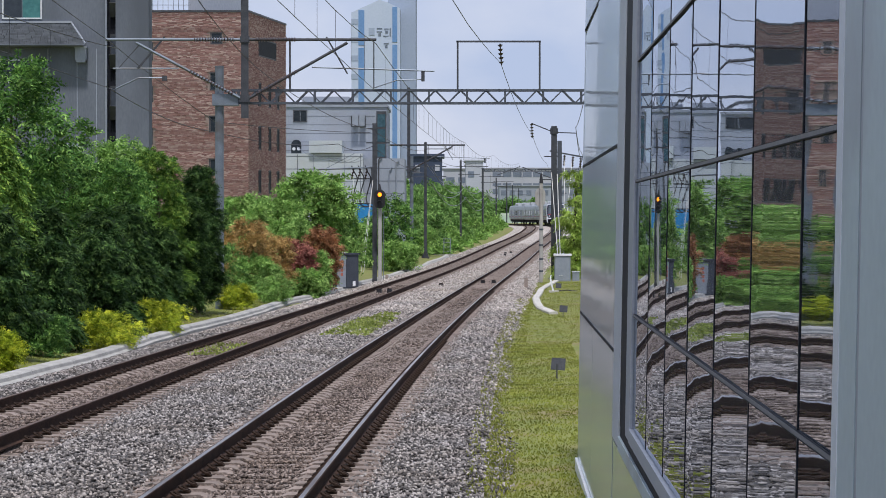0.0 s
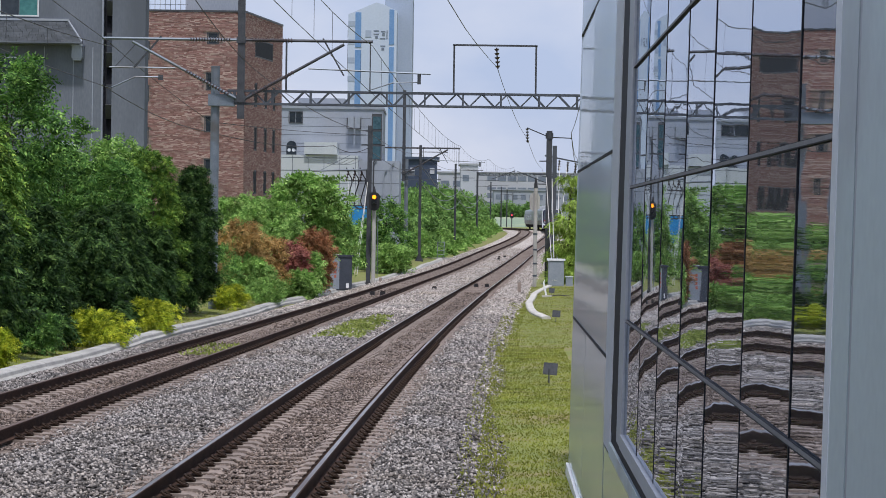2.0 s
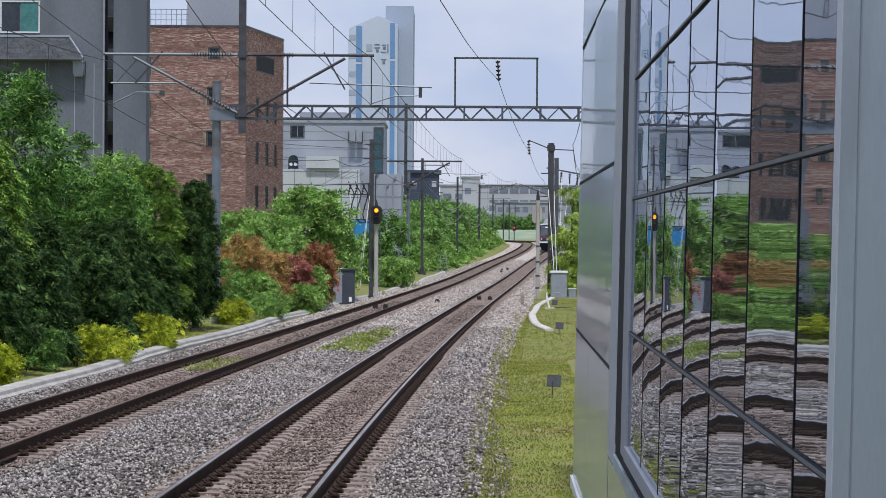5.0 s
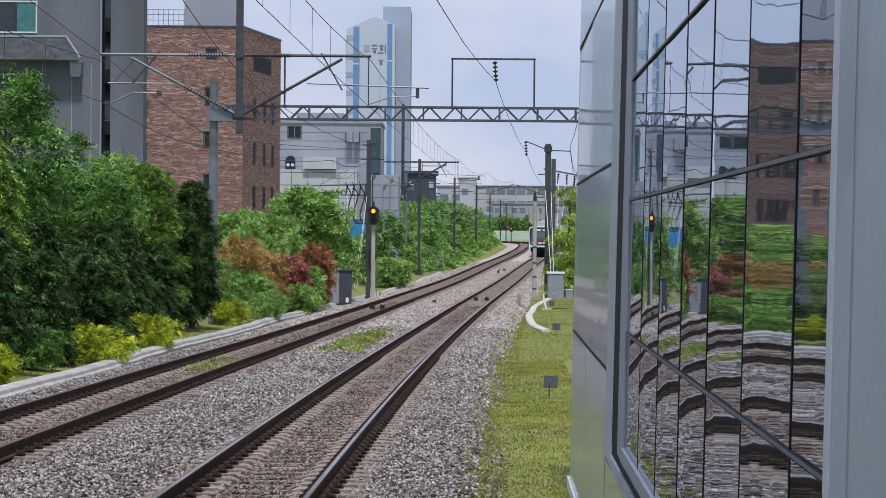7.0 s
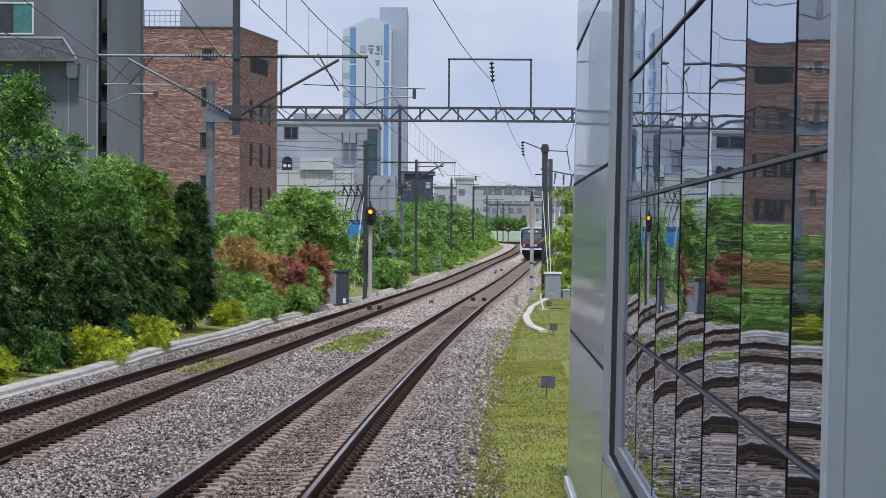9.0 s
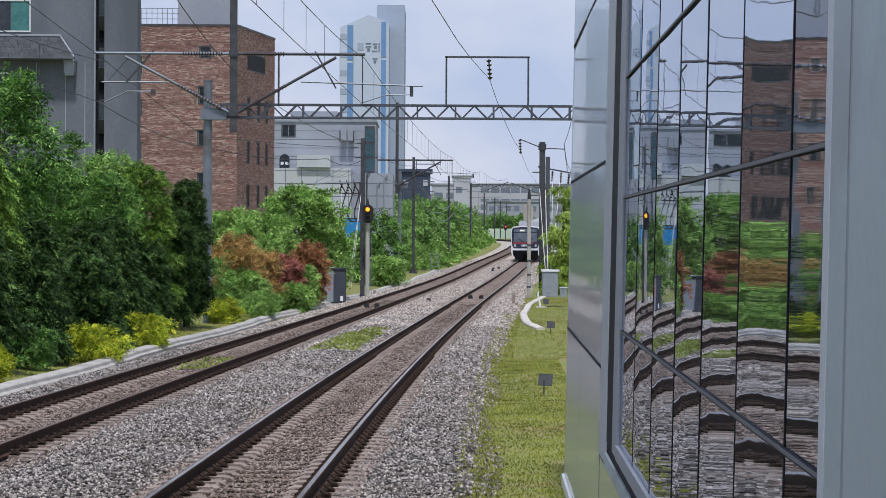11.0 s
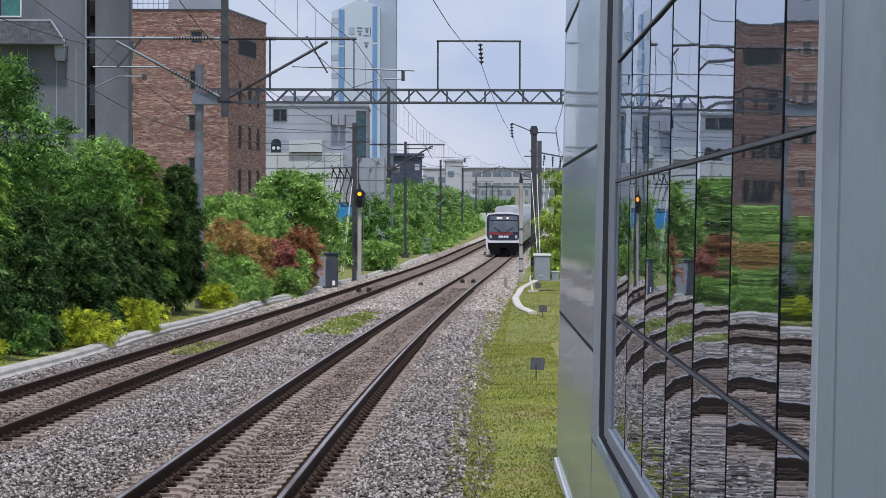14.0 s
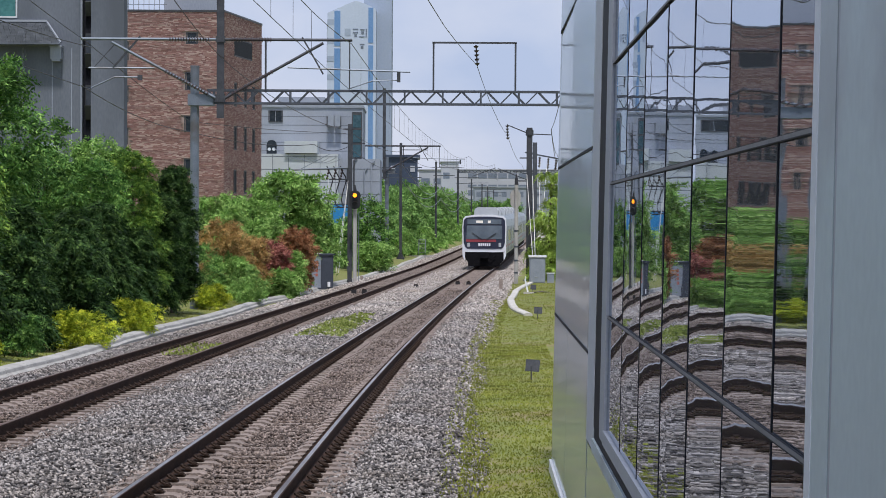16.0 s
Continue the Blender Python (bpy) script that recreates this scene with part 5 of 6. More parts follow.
def white_cabinet():
    x, y = 6.95, 131.5
    z0 = ground_z(x, y) - 0.05
    c = thing("line_cabinet", "grey steel cabinet with white roof beside the tall mast", "equipment cabinet", x, y, z0)
    part("body", Geo().box(-0.45, -0.35, 0.0, 0.45, 0.35, 1.55), M_CABLIGHT, c)
    part("roof", Geo().box(-0.52, -0.42, 1.55, 0.52, 0.42, 1.66), M_WHITE, c)
    part("door", Geo().box(-0.4, -0.375, 0.1, 0.4, -0.352, 1.48), M_CABLIGHT, c)
    b = thing("junction_box", "small grey junction box beside the cabinet", "equipment box", x + 0.78, y, z0)
    part("body", Geo().box(-0.2, -0.15, 0, 0.2, 0.15, 0.6), M_CABLIGHT, b)
    part("lid", Geo().box(-0.23, -0.18, 0.6, 0.23, 0.18, 0.65), M_WHITE, b)


white_cabinet()


def marker(x, y, s):
    z0 = ground_z(x, y)
    m = thing("marker_plate", "small dark grey marker plate on a thin stake in the grass", "marker sign", x, y, z0, random.uniform(-15, 15), "marker plates in the grass")
    part("stake", Geo().tube([(0, 0, -0.1), (0, 0, 0.3)], 0.014, 6), M_DARKSTEEL, m)
    part("plate", Geo().box(-0.14 * s, -0.012, 0.18, 0.14 * s, 0.012, 0.18 + 0.24 * s, pose(0, 0, 0, -14, 4, 0)), M_DARKSTEEL, m)


for x, y, s in ((2.27, 45, 1.0), (4.2, 79, 1.0), (5.7, 112, 1.0)):
    marker(x, y, s)


def drain():
    """A pale concrete edging that curves round the lawn's end."""
    t = thing("concrete_edging", "curved pale concrete edging round the lawn", "kerb", kind="structure")
    pts = [(4.05, 82.6), (3.9, 86.0), (3.82, 88.5), (3.95, 94.5), (4.15, 101), (4.65, 109), (5.05, 116), (5.7, 123), (6.5, 130)]
    for (xa, ya), (xb, yb) in zip(pts, pts[1:]):
        a, b = Vector((xa, ya, ground_z(xa, ya))), Vector((xb, yb, ground_z(xb, yb)))
        d = (b - a).normalized()
        s = Vector((d.y, -d.x, 0)).normalized()
        g = Geo().sweep([(-0.16, -0.2), (0.16, -0.2), (0.15, 0.08), (0.1, 0.11), (-0.11, 0.1), (-0.16, 0.06)], [(a, s, Vector((0, 0, 1))), (b - d * 0.05, s, Vector((0, 0, 1)))])
        g.f += [(5, 4, 3, 2, 1, 0), (6, 7, 8, 9, 10, 11)]
        part("edging_block", g, M_EDGING, t)


drain()


def stub(x, y, z0, lab):
    m = thing("marker_post", lab, "marker post", x, y, z0)
    part("post", Geo().box(-0.09, -0.06, -0.2, 0.09, 0.06, 0.62), M_SLEEPER, m)
    part("foot", Geo().box(-0.14, -0.1, -0.2, 0.24, 0.1, 0.1), M_SLEEPER, m)


def white_stake(x, y):
    s = thing("cable_stake", "leaning white stake on a small foot in the lawn", "marker post", x, y, ground_z(x, y))
    part("stake", Geo().bar((0.1, 0, -0.1), (-0.08, 0, 0.72), 0.08).bar((-0.08, 0, 0.7), (-0.04, 0, 0.85), 0.05), M_WHITE, s)
    part("foot", Geo().box(-0.15, -0.12, -0.05, 0.35, 0.12, 0.09), M_EDGING, s)
    part("cable", Geo().tube([(0.3, 0, 0.08), (0.7, 0.1, 0.11), (1.25, 0.0, 0.07)], 0.025, 5), M_BLACK, s)


white_stake(5.35, 111)
stub(4.3, 117, ground_z(4.3, 117), "short rusty marker post in the ballast")
stub(-3.4, 137, ground_z(-3.9, 137), "short weathered marker post by the kerb")
for u, y in ((-2.2, 118), (-0.3, 125), (0.3, 125), (-4.6, 108), (-4.1, 108), (-1.9, 205), (-1.7, 215), (-2.1, 212)):
    p = beside(u, y, -0.15)
    b = thing("track_magnet", "small dark trackside box on the ballast", "track equipment", p.x, p.y, p.z, 0, "boxes on the track")
    part("body", Geo().box(-0.12, -0.2, -0.08, 0.12, 0.2, 0.14), M_BLACK, b)
    part("lid", Geo().box(-0.09, -0.17, 0.14, 0.09, 0.17, 0.17), M_CLIP, b)

def small_railing(x, y):
    r = thing("lineside_railing", "small grey metal railing by the cable duct", "railing", x, y, ground_z(x, y))
    for dx in (-0.3, 0.3):
        part("post", Geo().tube([(dx, 0, -0.3), (dx + 0.05, 0, 1.6)], 0.035, 6), M_CABLIGHT, r)
    for z in (0.4, 0.8, 1.2, 1.57):
        part("rail", Geo().tube([(-0.32, 0, z), (0.36, 0, z)], 0.025, 6), M_CABLIGHT, r)
    part("slab", Geo().box(-1.2, -0.3, -0.2, 1.2, 0.5, 0.12), M_CONCRETE, r)


small_railing(0.35, 212)

# far red signal
s = thing("far_signal", "small far signal showing red", "railway signal", 16.5, 500, 0.5)
part("post", Geo().box(-0.1, -0.1, -1.0, 0.1, 0.1, 3.6), M_DARKSTEEL, s)
part("head", Geo().box(-0.35, -0.2, 3.0, 0.35, 0.1, 4.3), M_BLACK, s)
part("lens", Geo().tube([(0, -0.24, 3.7), (0, -0.2, 3.7)], 0.22, 12), M_REDLIGHT, s)
for p, q in (((6.6, 137.5, 5.4), (6.75, 131.1, -0.7)), ((6.95, 137.5, 5.3), (6.85, 131.1, -0.7)), ((9.1, 159.7, 6.6), (6.9, 131.1, -0.7)), ((8.6, 159.7, 6.7), (6.95, 131.1, -0.7))):
    wire("stay_wire", "pale stay cable from mast to ground", [p, q], 0.02, 0.05, M_PALEWIRE)
for x0, x1 in ((-4.15, -4.75), (-4.15, -4.6), (-5.3, -5.0)):
    wire("stay_wire", "pale stay cable from mast to ground", [(x0, 133.8, 4.9), (x1, 131, -0.5)], 0.015, 0, M_PALEWIRE)


# ---- buildings ----
def wall_block(name, x0, y0, z0, x1, y1, z1, material, parent, label=""):
    return part(name, Geo().box(x0, y0, z0, x1, y1, z1), material, parent, label)


def window(parent, x, z, w, h, y, frame_m=None, glass=None, bars=1, fr=0.07):
    """A framed window standing a little proud of a wall that faces the camera."""
    wd = part("window", Geo().box(x, y - 0.05, z, x + w, y + 0.02, z + fr).box(x, y - 0.05, z + h - fr, x + w, y + 0.02, z + h)
              .box(x, y - 0.05, z + fr, x + fr, y + 0.02, z + h - fr).box(x + w - fr, y - 0.05, z + fr, x + w, y + 0.02, z + h - fr), frame_m or M_WINFRAME, parent)
    for i in range(bars + 1):
        a = x + fr + (w - 2 * fr) * i / (bars + 1)
        b = x + fr + (w - 2 * fr) * (i + 1) / (bars + 1)
        g = glass[i % len(glass)] if isinstance(glass, (list, tuple)) else (glass or M_GLASS)
        part("pane", Geo().box(a + 0.02, y - 0.015, z + fr, b - 0.02, y - 0.004, z + h - fr), g, wd)
    return wd


def grey_house():
    b = thing("grey_house", "grey rendered house wall with shingled lean-to roof behind the hedge", "building", 0, 105, 0)
    wall_block("wall", -24, 0, -1, -15.6, 9, 16, M_RENDER, b)
    wall_block("stair_recess", -15.6, 0.5, -1, -15.15, 9, 16, M_GASKET, b, "dark glazed stair slot")
    wall_block("wall", -15.15, -0.3, -1, -13.62, 0.9, 16, M_RENDER, b)
    part("drainpipe", Geo().tube([(-15.62, -0.1, 0), (-15.62, -0.1, 16)], 0.05, 8), M_CABLIGHT, b)
    window(b, -20.45, 11.87, 1.85, 1.5, 0, M_WINFRAME, [M_GLASS, M_GREENGLASS], 1)
    window(b, -20.6, 8.9, 1.55, 1.1, 0, M_WINFRAME, M_GLASS, 1)
    roof = part("lean_to_roof", Geo().box(-24, -0.7, 10.56, -16.62, 0, 10.66), M_RENDER, b, "grey lean-to roof with shingle courses")
    rng = random.Random(8)
    for i in range(14):
        x = -24.0 + 0.15 * (i % 2)
        right = -16.5 - i * 0.055
        while x < right:
            w = min(rng.uniform(0.18, 0.42), right - x)
            ob = part("shingle", Geo().box(x, -0.75 + i * 0.05, 10.66 + i * 0.074, x + w - 0.012, -0.6 + i * 0.05, 10.735 + i * 0.074 + rng.uniform(-0.008, 0.008)), M_SHINGLE, roof)
            x += w
    part("fascia", Geo().box(-24, -0.8, 10.6, -16.47, -0.755, 10.66), M_RENDER, roof)
    part("hip_trim", Geo().bar((-16.48, -0.76, 10.68), (-17.25, -0.04, 11.72), 0.07), M_RENDER_PALE, roof)
    part("ridge", Geo().box(-24, -0.12, 11.68, -17.2, 0.0, 11.78), M_RENDER_PALE, roof)
    part("sill", Geo().box(-17.9, -0.14, 5.95, -16.9, 0.0, 6.1), M_RENDER_PALE, b)
    for x in (-18.35, -17.0, -16.1):
        part("wall_seam", Geo().box(x, -0.012, 1.0, x + 0.035, 0.0, 10.5), M_RENDER_PALE, b)
    part("rain_head", Geo().box(-17.0, -0.45, 9.95, -16.5, -0.02, 10.5).box(-16.95, -0.42, 9.85, -16.55, -0.05, 9.95).box(-17.04, -0.49, 10.5, -16.46, -0.02, 10.58), M_RENDER_PALE, b, "grey moulded bracket under the roof's end")
    for z in (4.5, 7.2, 9.6, 12.0):
        f = part("stair_window", Geo().box(-15.5, 0.35, z, -15.2, 0.45, z + 1.6), M_DARKFRAME, b)
        part("pane", Geo().box(-15.47, 0.33, z + 0.1, -15.23, 0.35, z + 1.5), M_GLASS, f)
        part("tilted_vent", Geo().box(-15.5, -0.02, 0, -15.18, 0.03, 0.7, pose(0, 0.3, z, 22, 0, 0)), M_DARKFRAME, f)


grey_house()


def brick_house():
    b = thing("brick_house", "four-storey red brick house with small dark windows", "building", -12.04, 140, 0)
    H = 15.5
    front, side_len = 7.8, 9.85
    turn = math.degrees(math.atan2(1.65, 9.7))
    side = pose(0, 0, 0, 0, 0, 90 - turn)
    part("wall", Geo().box(-front, 0.06, -1, 0, 6, H - 0.12), M_MORTAR, b, "brick front wall")
    part("wall", Geo().box(0, 0.06, -1, side_len, 4, H - 0.12, side), M_MORTAR, b, "brick side wall")
    part("coping", Geo().box(-front, -0.04, H - 0.12, 0.05, 0.3, H).box(0, -0.04, H - 0.12, side_len, 0.3, H, side), M_DARKFRAME, b)
    rng = random.Random(4)
    holes = [(-4.25 + 1.9, 13.65 - 0.25, 0.72, 0.72), (-2.4, 10.55, 0.55, 1.1), (-2.45, 7.95, 0.62, 1.0), (-2.45, 5.25, 0.5, 1.05), (-6.2, 12.4, 0.3, 1.1), (-6.2, 9.8, 0.3, 1.0), (-6.2, 7.2, 0.3, 1.0)]
    sides = [(2.6, 12.85, 4.6, 1.15)] + [(x, z, 0.6, 1.5) for z in (9.7, 6.95, 4.2) for x in (2.6, 5.2, 7.4)]
    mats = [mat("brick_%d" % i, c1, c2, 6, 0.9, 0.3, 0, 60) for i, (c1, c2) in enumerate((((0.225, 0.115, 0.098), (0.29, 0.16, 0.137)), ((0.285, 0.165, 0.142), (0.36, 0.225, 0.195)), ((0.39, 0.28, 0.24), (0.49, 0.37, 0.315)), ((0.16, 0.08, 0.068), (0.21, 0.112, 0.096))))]
    gs = [Geo() for _ in mats]
    for m, length, hole in ((None, front, holes), (side, side_len, sides)):
        z, row = 1.2, 0
        while z < H - 0.15:
            hh = rng.choice((0.045, 0.055, 0.07))
            x = (-front if m is None else 0) + (0.15 if row % 2 else 0)
            end = x + length - (0.15 if row % 2 else 0)
            while x < end - 0.05:
                w = min(rng.uniform(0.1, 0.34), end - x)
                if not any(x + w > a and x < a + c and z + hh > q and z < q + d for a, q, c, d in hole):
                    g = gs[rng.choices((0, 1, 2, 3), (5, 6, 4, 1))[0]]
                    p = rng.uniform(0.0, 0.018)
                    g.box(x, -p, z, x + w - 0.015, 0.06, z + hh - 0.014, m)
                x += w
            z += hh
            row += 1
    for g, m in zip(gs, mats):
        f = part("brick_facing", g, m, b)
        f["kind"] = "stuff"
    for a, q, c, d in holes:
        window(b, a, q, c, d, 0.05, M_DARKFRAME, M_GLASS, 0, 0.06)
    for a, q, c, d in sides:
        w = part("window", Geo().box(a, 0.0, q, a + c, 0.05, q + d, side), M_DARKFRAME, b)
        part("pane", Geo().box(a + 0.08, -0.006, q + 0.08, a + c - 0.08, -0.001, q + d - 0.08, side), M_DARKPANE, w)
    part("roof_room", Geo().box(-4.0, 3, H - 0.2, -0.6, 5.5, H + 4), M_RENDER_PALE, b, "pale rooftop stair house")
    for x in np.arange(-7.6, -3.6, 0.32):
        part("rail_post", Geo().box(x, 0.5, H, x + 0.03, 0.53, H + 1.0), M_STEEL, b)
    for z in (0.35, 0.7, 1.0):
        part("roof_rail", Geo().box(-7.7, 0.49, H + z, -3.6, 0.54, H + z + 0.03), M_STEEL, b)


brick_house()


def pale_house():
    b = thing("pale_house", "pale grey house with tiled lower walls and air-conditioners", "building", 0, 190, 0)
    wall_block("wall", -13.3, 0, -1, -4.7, 10, 11.95, M_RENDER_PALE, b)
    wall_block("parapet", -13.4, -0.1, 11.95, -4.6, 10, 12.15, M_CABLIGHT, b)
    wall_block("roof_room", -12.0, 3, 12.1, -8.0, 9, 13.0, M_RENDER_PALE, b)
    wall_block("lower_wall", -12.9, -4.0, -1, -6.6, 0, 7.95, M_TILEWALL, b, "white tiled lower wall")
    wall_block("side_wing", -6.6, -2.0, -1, -3.2, 8, 7.6, M_RENDER_PALE, b)
    for z in np.arange(1.4, 7.8, 1.05):
        part("tile_joint", Geo().box(-12.9, -4.012, z, -6.6, -4.003, z + 0.05), M_RENDER, b)
    for x in np.arange(-12.0, -6.7, 1.3):
        part("tile_joint", Geo().box(x, -4.016, 0, x + 0.04, -4.004, 7.9), M_RENDER, b)
    for z in np.arange(8.3, 11.9, 0.72):
        part("block_joint", Geo().box(-13.3, -0.01, z, -5.7, -0.003, z + 0.035), M_RENDER, b)
    window(b, -12.6, 10.7, 1.2, 1.0, 0, M_DARKFRAME, M_GLASS, 1)
    arch = [(0.0, 0.0), (0.85, 0.0), (0.85, 0.75)] + [(0.425 + 0.425 * math.cos(a), 0.75 + 0.425 * math.sin(a)) for a in np.linspace(0.3, 2.84, 8)] + [(0.0, 0.75)]
    part("arched_window", Geo().prism(arch, 0.08, pose(-12.75, -0.06, 8.05)), M_GLASS, b, "dark arched window")
    for dx in (0.2, 0.58):
        part("round_pane", Geo().tube([(-12.72 + dx, -0.075, 8.45), (-12.72 + dx, -0.062, 8.45)], 0.14, 10), M_WINFRAME, b)
    glz = part("stair_glazing", Geo().box(-5.6, -0.08, 6.4, -4.75, 0.02, 11.6), M_DARKFRAME, b, "tall teal-glass stair window")
    for i in range(4):
        part("pane", Geo().box(-5.5, -0.1, 6.55 + i * 1.25, -4.85, -0.082, 7.6 + i * 1.25), M_TEALGLASS, glz)
    part("ac_rack", Geo().box(-7.7, -0.7, 10.3, -6.5, -0.6, 10.36).box(-7.7, -0.7, 10.3, -7.65, -0.0, 11.2).box(-6.55, -0.7, 10.3, -6.5, 0, 11.2), M_DARKSTEEL, b)
    for x in (-7.6, -7.0):
        part("ac_unit", Geo().box(x, -0.65, 10.36, x + 0.5, -0.1, 11.3), M_CABLIGHT, b)
    part("sheet_roof", Geo().box(-11.0, -4.3, 8.0, -8.3, -0.02, 9.0), M_TILEWALL, b)
    for z in np.arange(1.5, 7.5, 1.05):
        part("tile_joint", Geo().box(-6.6, -2.012, z, -3.2, -2.003, z + 0.05), M_RENDER, b)
    for x, top in ((-5.9, 6.9), (-5.35, 7.5), (-4.5, 6.6), (-3.9, 7.2)):
        part("downpipe", Geo().tube([(x, -2.1, 0), (x, -2.1, top), (x + 0.25, -2.1, top + 0.25)], 0.06, 6), M_CABLIGHT if x > -5 else M_DARKFRAME, b)
    part("blue_fence", Geo().box(-7.8, -6.0, 1.6, -5.5, -5.9, 3.85), M_BLUESHEET, b, "bright blue sheet fence")


pale_house()


def tower():
    b = thing("office_tower", "pale tall tower with blue glass bands and painted sign", "building", 0, 420, 0)
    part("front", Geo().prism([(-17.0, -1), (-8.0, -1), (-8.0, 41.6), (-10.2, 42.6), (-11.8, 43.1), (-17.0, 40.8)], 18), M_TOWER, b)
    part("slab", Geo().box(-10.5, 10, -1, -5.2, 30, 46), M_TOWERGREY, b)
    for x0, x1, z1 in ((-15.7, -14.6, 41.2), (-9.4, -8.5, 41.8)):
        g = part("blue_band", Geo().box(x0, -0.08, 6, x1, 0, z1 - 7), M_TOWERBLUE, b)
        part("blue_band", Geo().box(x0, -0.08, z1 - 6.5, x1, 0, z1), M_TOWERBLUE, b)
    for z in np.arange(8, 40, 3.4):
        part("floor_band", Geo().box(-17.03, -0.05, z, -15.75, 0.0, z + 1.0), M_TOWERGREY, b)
    sign = part("painted_sign", Geo().box(-13.8, -0.06, 36.6, -12.7, -0.01, 37.9), M_TOWERGREY, b)
    for x, z, w, h in ((-12.3, 37.7, 1.0, 0.2), (-12.3, 37.1, 1.0, 0.2), (-12.0, 36.4, 0.5, 0.5), (-10.9, 37.6, 0.8, 0.2), (-10.7, 36.9, 0.5, 0.5), (-9.9, 36.3, 0.2, 1.6), (-11.1, 36.3, 1.0, 0.18), (-11.0, 34.9, 0.9, 0.2), (-10.8, 34.2, 0.5, 0.5)):
        part("sign_bar", Geo().box(x, -0.06, z, x + w, -0.01, z + h), M_FARDARK, sign)


tower()


def plain_block(name, label, x0, x1, y, top, depth, material, rows=(), win=None, pitch=3.0, wfrac=0.7):
    b = thing(name, label, "building", 0, y, 0)
    part("wall", Geo().box(x0, 0, -2, x1, depth, top), material, b)
    part("roof", Geo().box(x0 - 0.3, -0.3, top, x1 + 0.3, depth, top + 0.35), material, b)
    for z, h in rows:
        x = x0 + pitch * 0.2
        while x + pitch * wfrac < x1:
            part("window", Geo().box(x, -0.06, z, x + pitch * wfrac, 0.0, z + h), win or M_FARDARK, b)
            x += pitch
    return b


plain_block("navy_warehouse", "dark navy clad warehouse", -4.2, -0.1, 300, 10.8, 12, M_NAVY, ((8.9, 0.8),), M_FARWALL, 2.6, 0.24)
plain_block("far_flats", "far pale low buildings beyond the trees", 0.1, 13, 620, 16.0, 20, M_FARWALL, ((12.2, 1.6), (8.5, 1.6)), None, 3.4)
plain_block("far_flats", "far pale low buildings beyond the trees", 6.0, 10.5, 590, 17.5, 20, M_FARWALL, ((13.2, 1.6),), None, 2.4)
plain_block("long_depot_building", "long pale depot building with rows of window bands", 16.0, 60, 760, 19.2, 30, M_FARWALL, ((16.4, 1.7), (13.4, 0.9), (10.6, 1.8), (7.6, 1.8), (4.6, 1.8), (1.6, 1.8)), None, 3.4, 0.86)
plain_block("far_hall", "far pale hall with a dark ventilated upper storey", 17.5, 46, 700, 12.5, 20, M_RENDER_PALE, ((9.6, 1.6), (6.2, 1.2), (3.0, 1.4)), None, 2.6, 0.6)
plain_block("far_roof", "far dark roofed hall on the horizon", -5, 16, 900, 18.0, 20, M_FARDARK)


# ---- train ----
BODY = [(-1.5, 0.95), (-1.56, 1.3), (-1.56, 2.9), (-1.5, 3.45), (-1.3, 3.68), (-0.6, 3.8), (0.6, 3.8), (1.3, 3.68), (1.5, 3.45), (1.56, 2.9), (1.56, 1.3), (1.5, 0.95)]
CAR = 19.5


def bogie(parent, y):
    g = part("bogie", Geo().box(-1.15, y - 1.5, 0.4, -0.95, y + 1.5, 0.75).box(0.95, y - 1.5, 0.4, 1.15, y + 1.5, 0.75).box(-1.1, y - 0.3, 0.4, 1.1, y + 0.3, 0.7), M_UNDER, parent)
    for dy in (-1.05, 1.05):
        for x in (-0.82, 0.7):
            part("wheel", Geo().tube([(x, y + dy, 0.43), (x + 0.12, y + dy, 0.43)], 0.43, 18), M_UNDER, g)


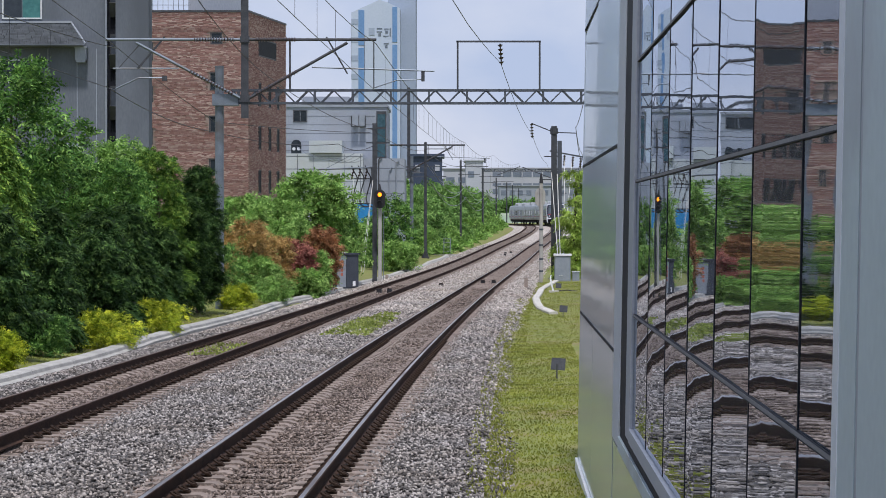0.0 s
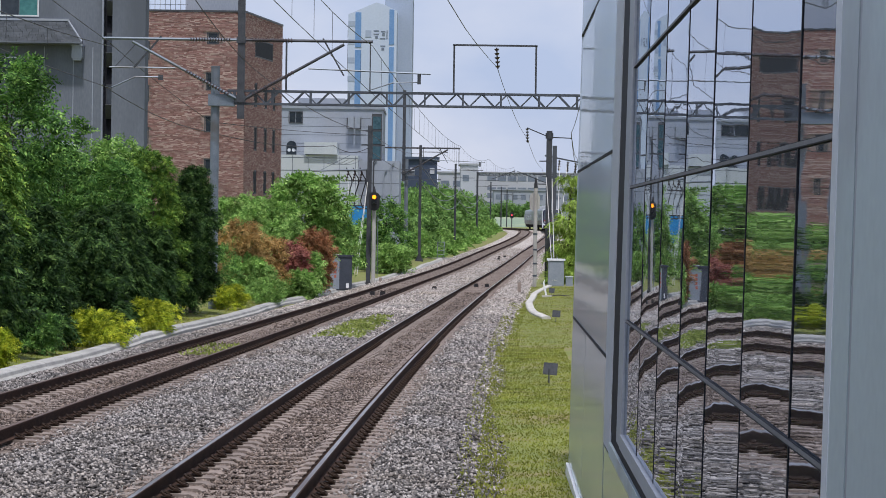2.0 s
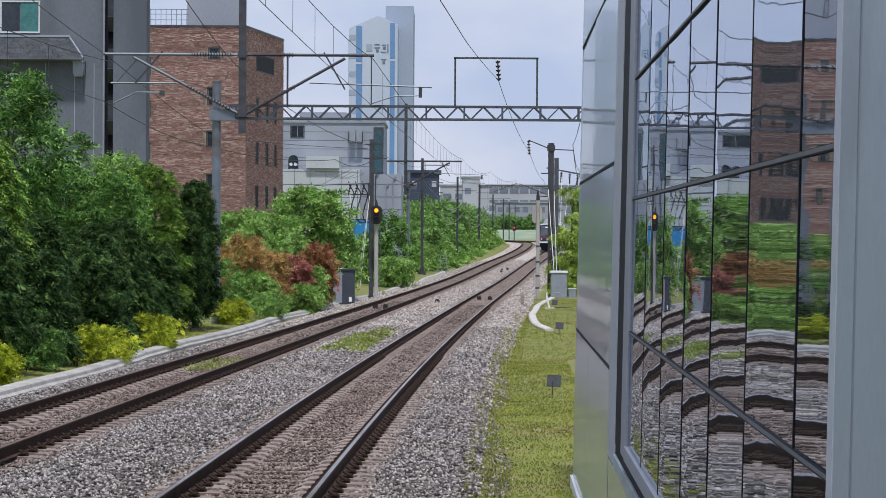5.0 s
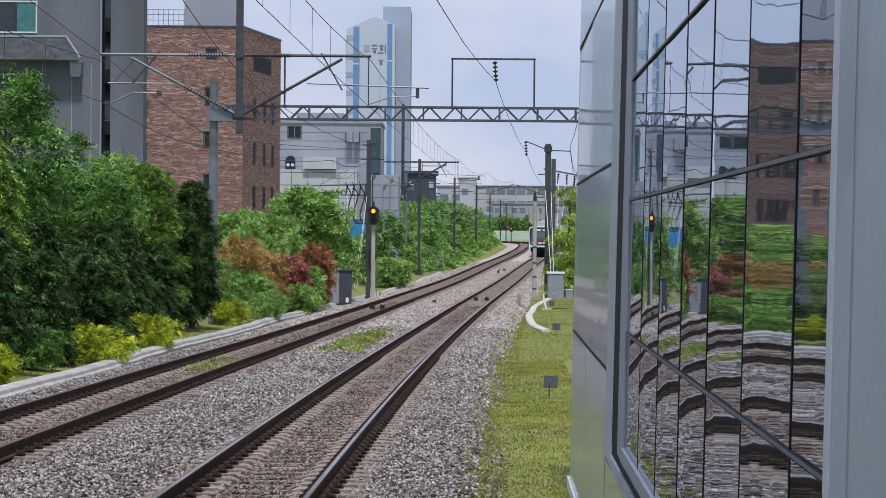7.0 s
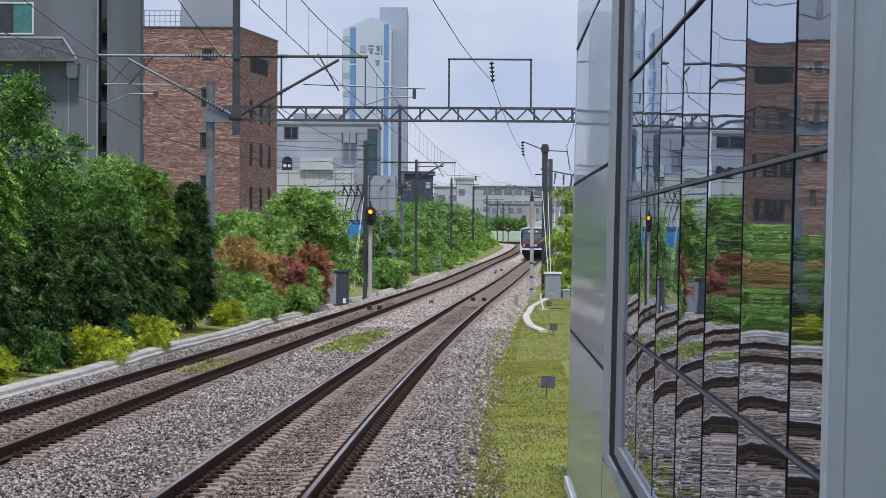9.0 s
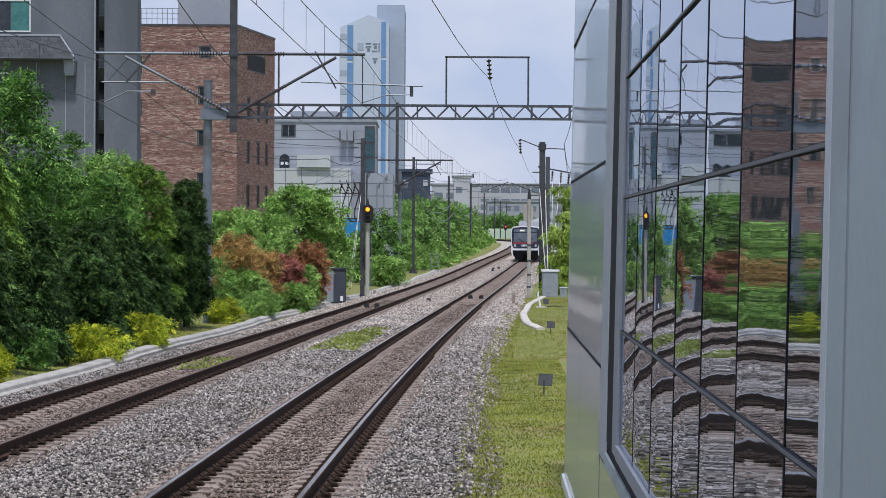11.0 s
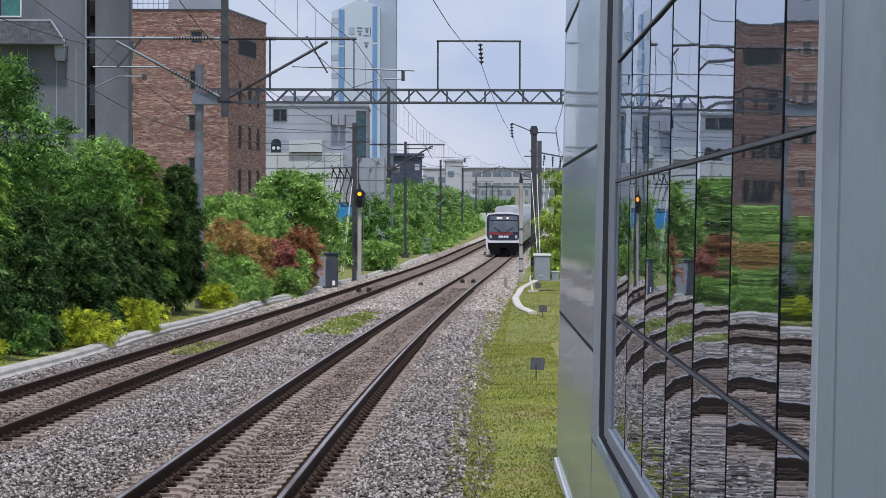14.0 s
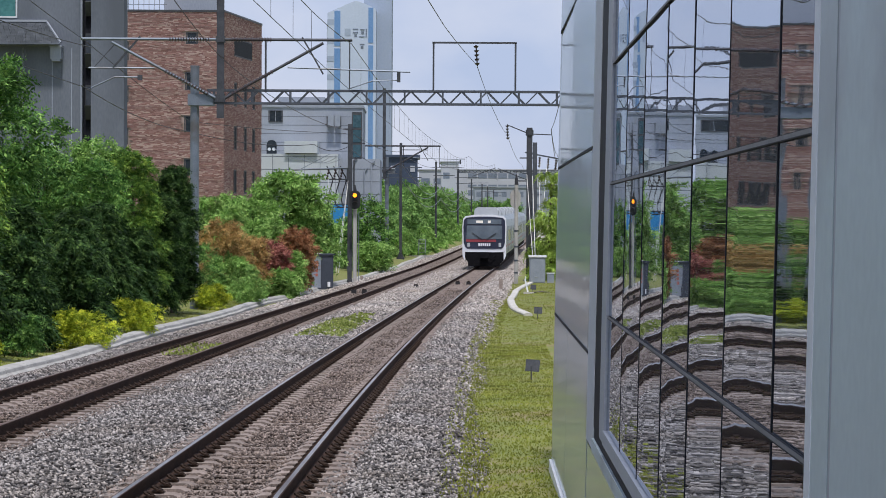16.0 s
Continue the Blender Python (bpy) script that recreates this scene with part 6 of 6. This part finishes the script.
def car(lead):
    """A carriage; its front faces -y, rails at z 0, middle of the length at the origin."""
    c = thing("train_car", "leading commuter train car with navy front and white edge" if lead else "silver commuter train car in the train", "train", group="cars of the train")
    y0, y1 = -CAR / 2, CAR / 2
    part("body", Geo().prism(BODY, CAR - (0.5 if lead else 0), pose(0, y0 + (0.5 if lead else 0), 0)), M_BODY, c, "stainless steel body shell")
    part("underframe", Geo().box(-1.35, y0 + 0.7, 0.5, 1.35, y1 - 0.3, 0.98), M_UNDER, c)
    for y in (y0 + 2.9, y1 - 2.9):
        bogie(c, y)
    for x in (-1, 1):
        for i in range(4):
            yc = y0 + 3.4 + i * 4.4
            part("door", Geo().box(x * 1.57 - 0.012, yc - 0.65, 1.1, x * 1.57 + 0.012, yc + 0.65, 2.95), M_CABLIGHT, c)
            part("side_window", Geo().box(x * 1.568 - 0.01, yc + 1.1, 1.85, x * 1.568 + 0.01, yc + 3.2, 2.7), M_GLASS, c)
        part("side_stripe", Geo().box(x * 1.566 - 0.01, y0 + 0.6, 1.5, x * 1.566 + 0.01, y1, 1.62), M_REDPAINT, c)
    part("roof_unit", Geo().prism([(-0.88, 3.72), (0.88, 3.72), (0.86, 4.1), (0.78, 4.26), (0.6, 4.34), (-0.6, 4.34), (-0.78, 4.26), (-0.86, 4.1)], 3.4, pose(0, y0 + 3.6, 0)), M_ROOFUNIT, c, "pale rooftop air-conditioner")
    part("roof_unit", Geo().prism([(-0.88, 3.72), (0.88, 3.72), (0.86, 4.1), (0.78, 4.26), (0.6, 4.34), (-0.6, 4.34), (-0.78, 4.26), (-0.86, 4.1)], 3.4, pose(0, y1 - 7, 0)), M_ROOFUNIT, c)
    if lead:
        shell = [(-1.3, 0.9), (-1.56, 1.3), (-1.58, 2.9), (-1.53, 3.5), (-1.36, 3.69), (-0.6, 3.8), (0.6, 3.8), (1.36, 3.69), (1.53, 3.5), (1.58, 2.9), (1.56, 1.3), (1.3, 0.9)]
        nose = part("nose", Geo().prism(shell, 0.52, pose(0, y0 + 0.0, 0)), M_CABWHITE, c, "white cab front")
        mask = [(-1.2, 1.36), (1.2, 1.36), (1.36, 1.46), (1.48, 1.8), (1.5, 2.9), (1.47, 3.4), (1.3, 3.58), (0.5, 3.66), (-0.5, 3.66), (-1.3, 3.58), (-1.47, 3.4), (-1.5, 2.9), (-1.48, 1.8), (-1.36, 1.46)]
        part("mask", Geo().prism(mask, 0.03, pose(0, y0 - 0.03, 0)), M_NAVYPAINT, nose, "navy front mask")
        part("windscreen", Geo().prism([(-1.28, 2.05), (1.28, 2.05), (1.26, 3.02), (-1.26, 3.02)], 0.02, pose(0, y0 - 0.05, 0)), M_SCREEN, nose)
        part("destination_box", Geo().box(-1.22, y0 - 0.05, 3.12, 1.22, y0 - 0.031, 3.46), M_SCREEN, nose)
        for x, w in ((-0.35, 0.5), (0.35, 0.2)):
            part("destination_text", Geo().box(x - w / 2, y0 - 0.056, 3.2, x + w / 2, y0 - 0.0505, 3.38), M_HEADLIGHT, nose)
        part("red_band", Geo().box(-1.3, y0 - 0.045, 1.84, 0.85, y0 - 0.031, 2.02), M_REDPAINT, nose)
        for i in range(6):
            part("number_bar", Geo().box(-0.42 + i * 0.15, y0 - 0.045, 1.55, -0.31 + i * 0.15, y0 - 0.031, 1.75), M_CABWHITE, nose)
        for x in (-1, 1):
            part("wiper", Geo().bar((x * 0.1, y0 - 0.08, 1.98), (x * 0.85, y0 - 0.08, 2.5), 0.03), M_BLACK, nose)
            part("headlight", Geo().box(x * 1.12 - 0.09, y0 - 0.06, 1.5, x * 1.12 + 0.09, y0 - 0.031, 1.78), M_ROOFUNIT, nose)
        part("skirt", Geo().prism([(-1.05, 0.2), (1.05, 0.2), (1.36, 0.75), (1.38, 1.12), (-1.38, 1.12), (-1.36, 0.75)], 0.4, pose(0, y0 - 0.02, 0)), M_UNDER, c, "black skirt")
        part("coupler", Geo().box(-0.3, y0 - 0.45, 0.7, 0.3, y0, 1.0).tube([(0.1, y0 - 0.3, 0.95), (0.5, y0 - 0.25, 0.6), (0.8, y0 - 0.1, 0.9)], 0.04, 6), M_UNDER, c)
        part("plough", Geo().box(-1.15, y0 - 0.1, 0.12, 1.15, y0 + 0.1, 0.45), M_UNDER, c)
        for x in (-1, 1):
            part("cab_side_edge", Geo().prism([(x * 1.4, 0.5), (x * 1.55, 0.85), (x * 1.57, 1.3), (x * 1.38, 1.15)][::x], 0.5, pose(0, y0, 0)), M_CABWHITE, c)
    return c


lead_car = car(True)
follow = car(False)
cars = [lead_car, follow, copy_thing(follow, pose(0, 0, 0)), copy_thing(follow, pose(0, 0, 0))]

# arc length along the line, from far to near
AY = np.arange(-55, 520, 0.5)
AX = np.array([line_x(y) for y in AY])
AZ = np.array([line_z(y) for y in AY])
AS = np.concatenate([[0], np.cumsum(np.hypot(np.diff(AX), np.diff(AY)))])


def on_line(s):
    return Vector((np.interp(s, AS, AX), np.interp(s, AS, AY), np.interp(s, AS, AZ)))


TRAIN = [(0, 392), (2, 362), (4, 329), (6.5, 293), (9, 267), (11.5, 240), (12.5, 225.5), (13.5, 208), (14.5, 189.5), (15.5, 171), (16, 161.8)]   # seconds, the front's distance ahead


def motions():
    ts = np.array([r[0] for r in TRAIN], float)
    ds = np.array([r[1] for r in TRAIN], float)
    slope = np.gradient(ds, ts)
    for i, c in enumerate(cars):
        rows = []
        for t in np.arange(0, 16.01, 0.5):
            k = int(min(max(np.searchsorted(ts, t) - 1, 0), len(ts) - 2))
            h = ts[k + 1] - ts[k]
            q = (t - ts[k]) / h
            y = ((2 * q**3 - 3 * q**2 + 1) * ds[k] + (q**3 - 2 * q**2 + q) * h * slope[k] + (-2 * q**3 + 3 * q**2) * ds[k + 1] + (q**3 - q**2) * h * slope[k + 1])
            s = np.interp(y, AY, AS) + i * 20.0
            if s + 18 > AS[-1]:
                s = AS[-1] - 18
            a, b = on_line(s + 3), on_line(s + 16.5)
            d = (b - a).normalized()
            mid = (a + b) / 2
            yaw = math.degrees(math.atan2(-d.x, d.y))
            pitch = math.degrees(math.asin(d.z))
            rows.append((float(t), pose(mid.x, mid.y, mid.z, pitch, 0, yaw)))
        walk(c, rows)


motions()
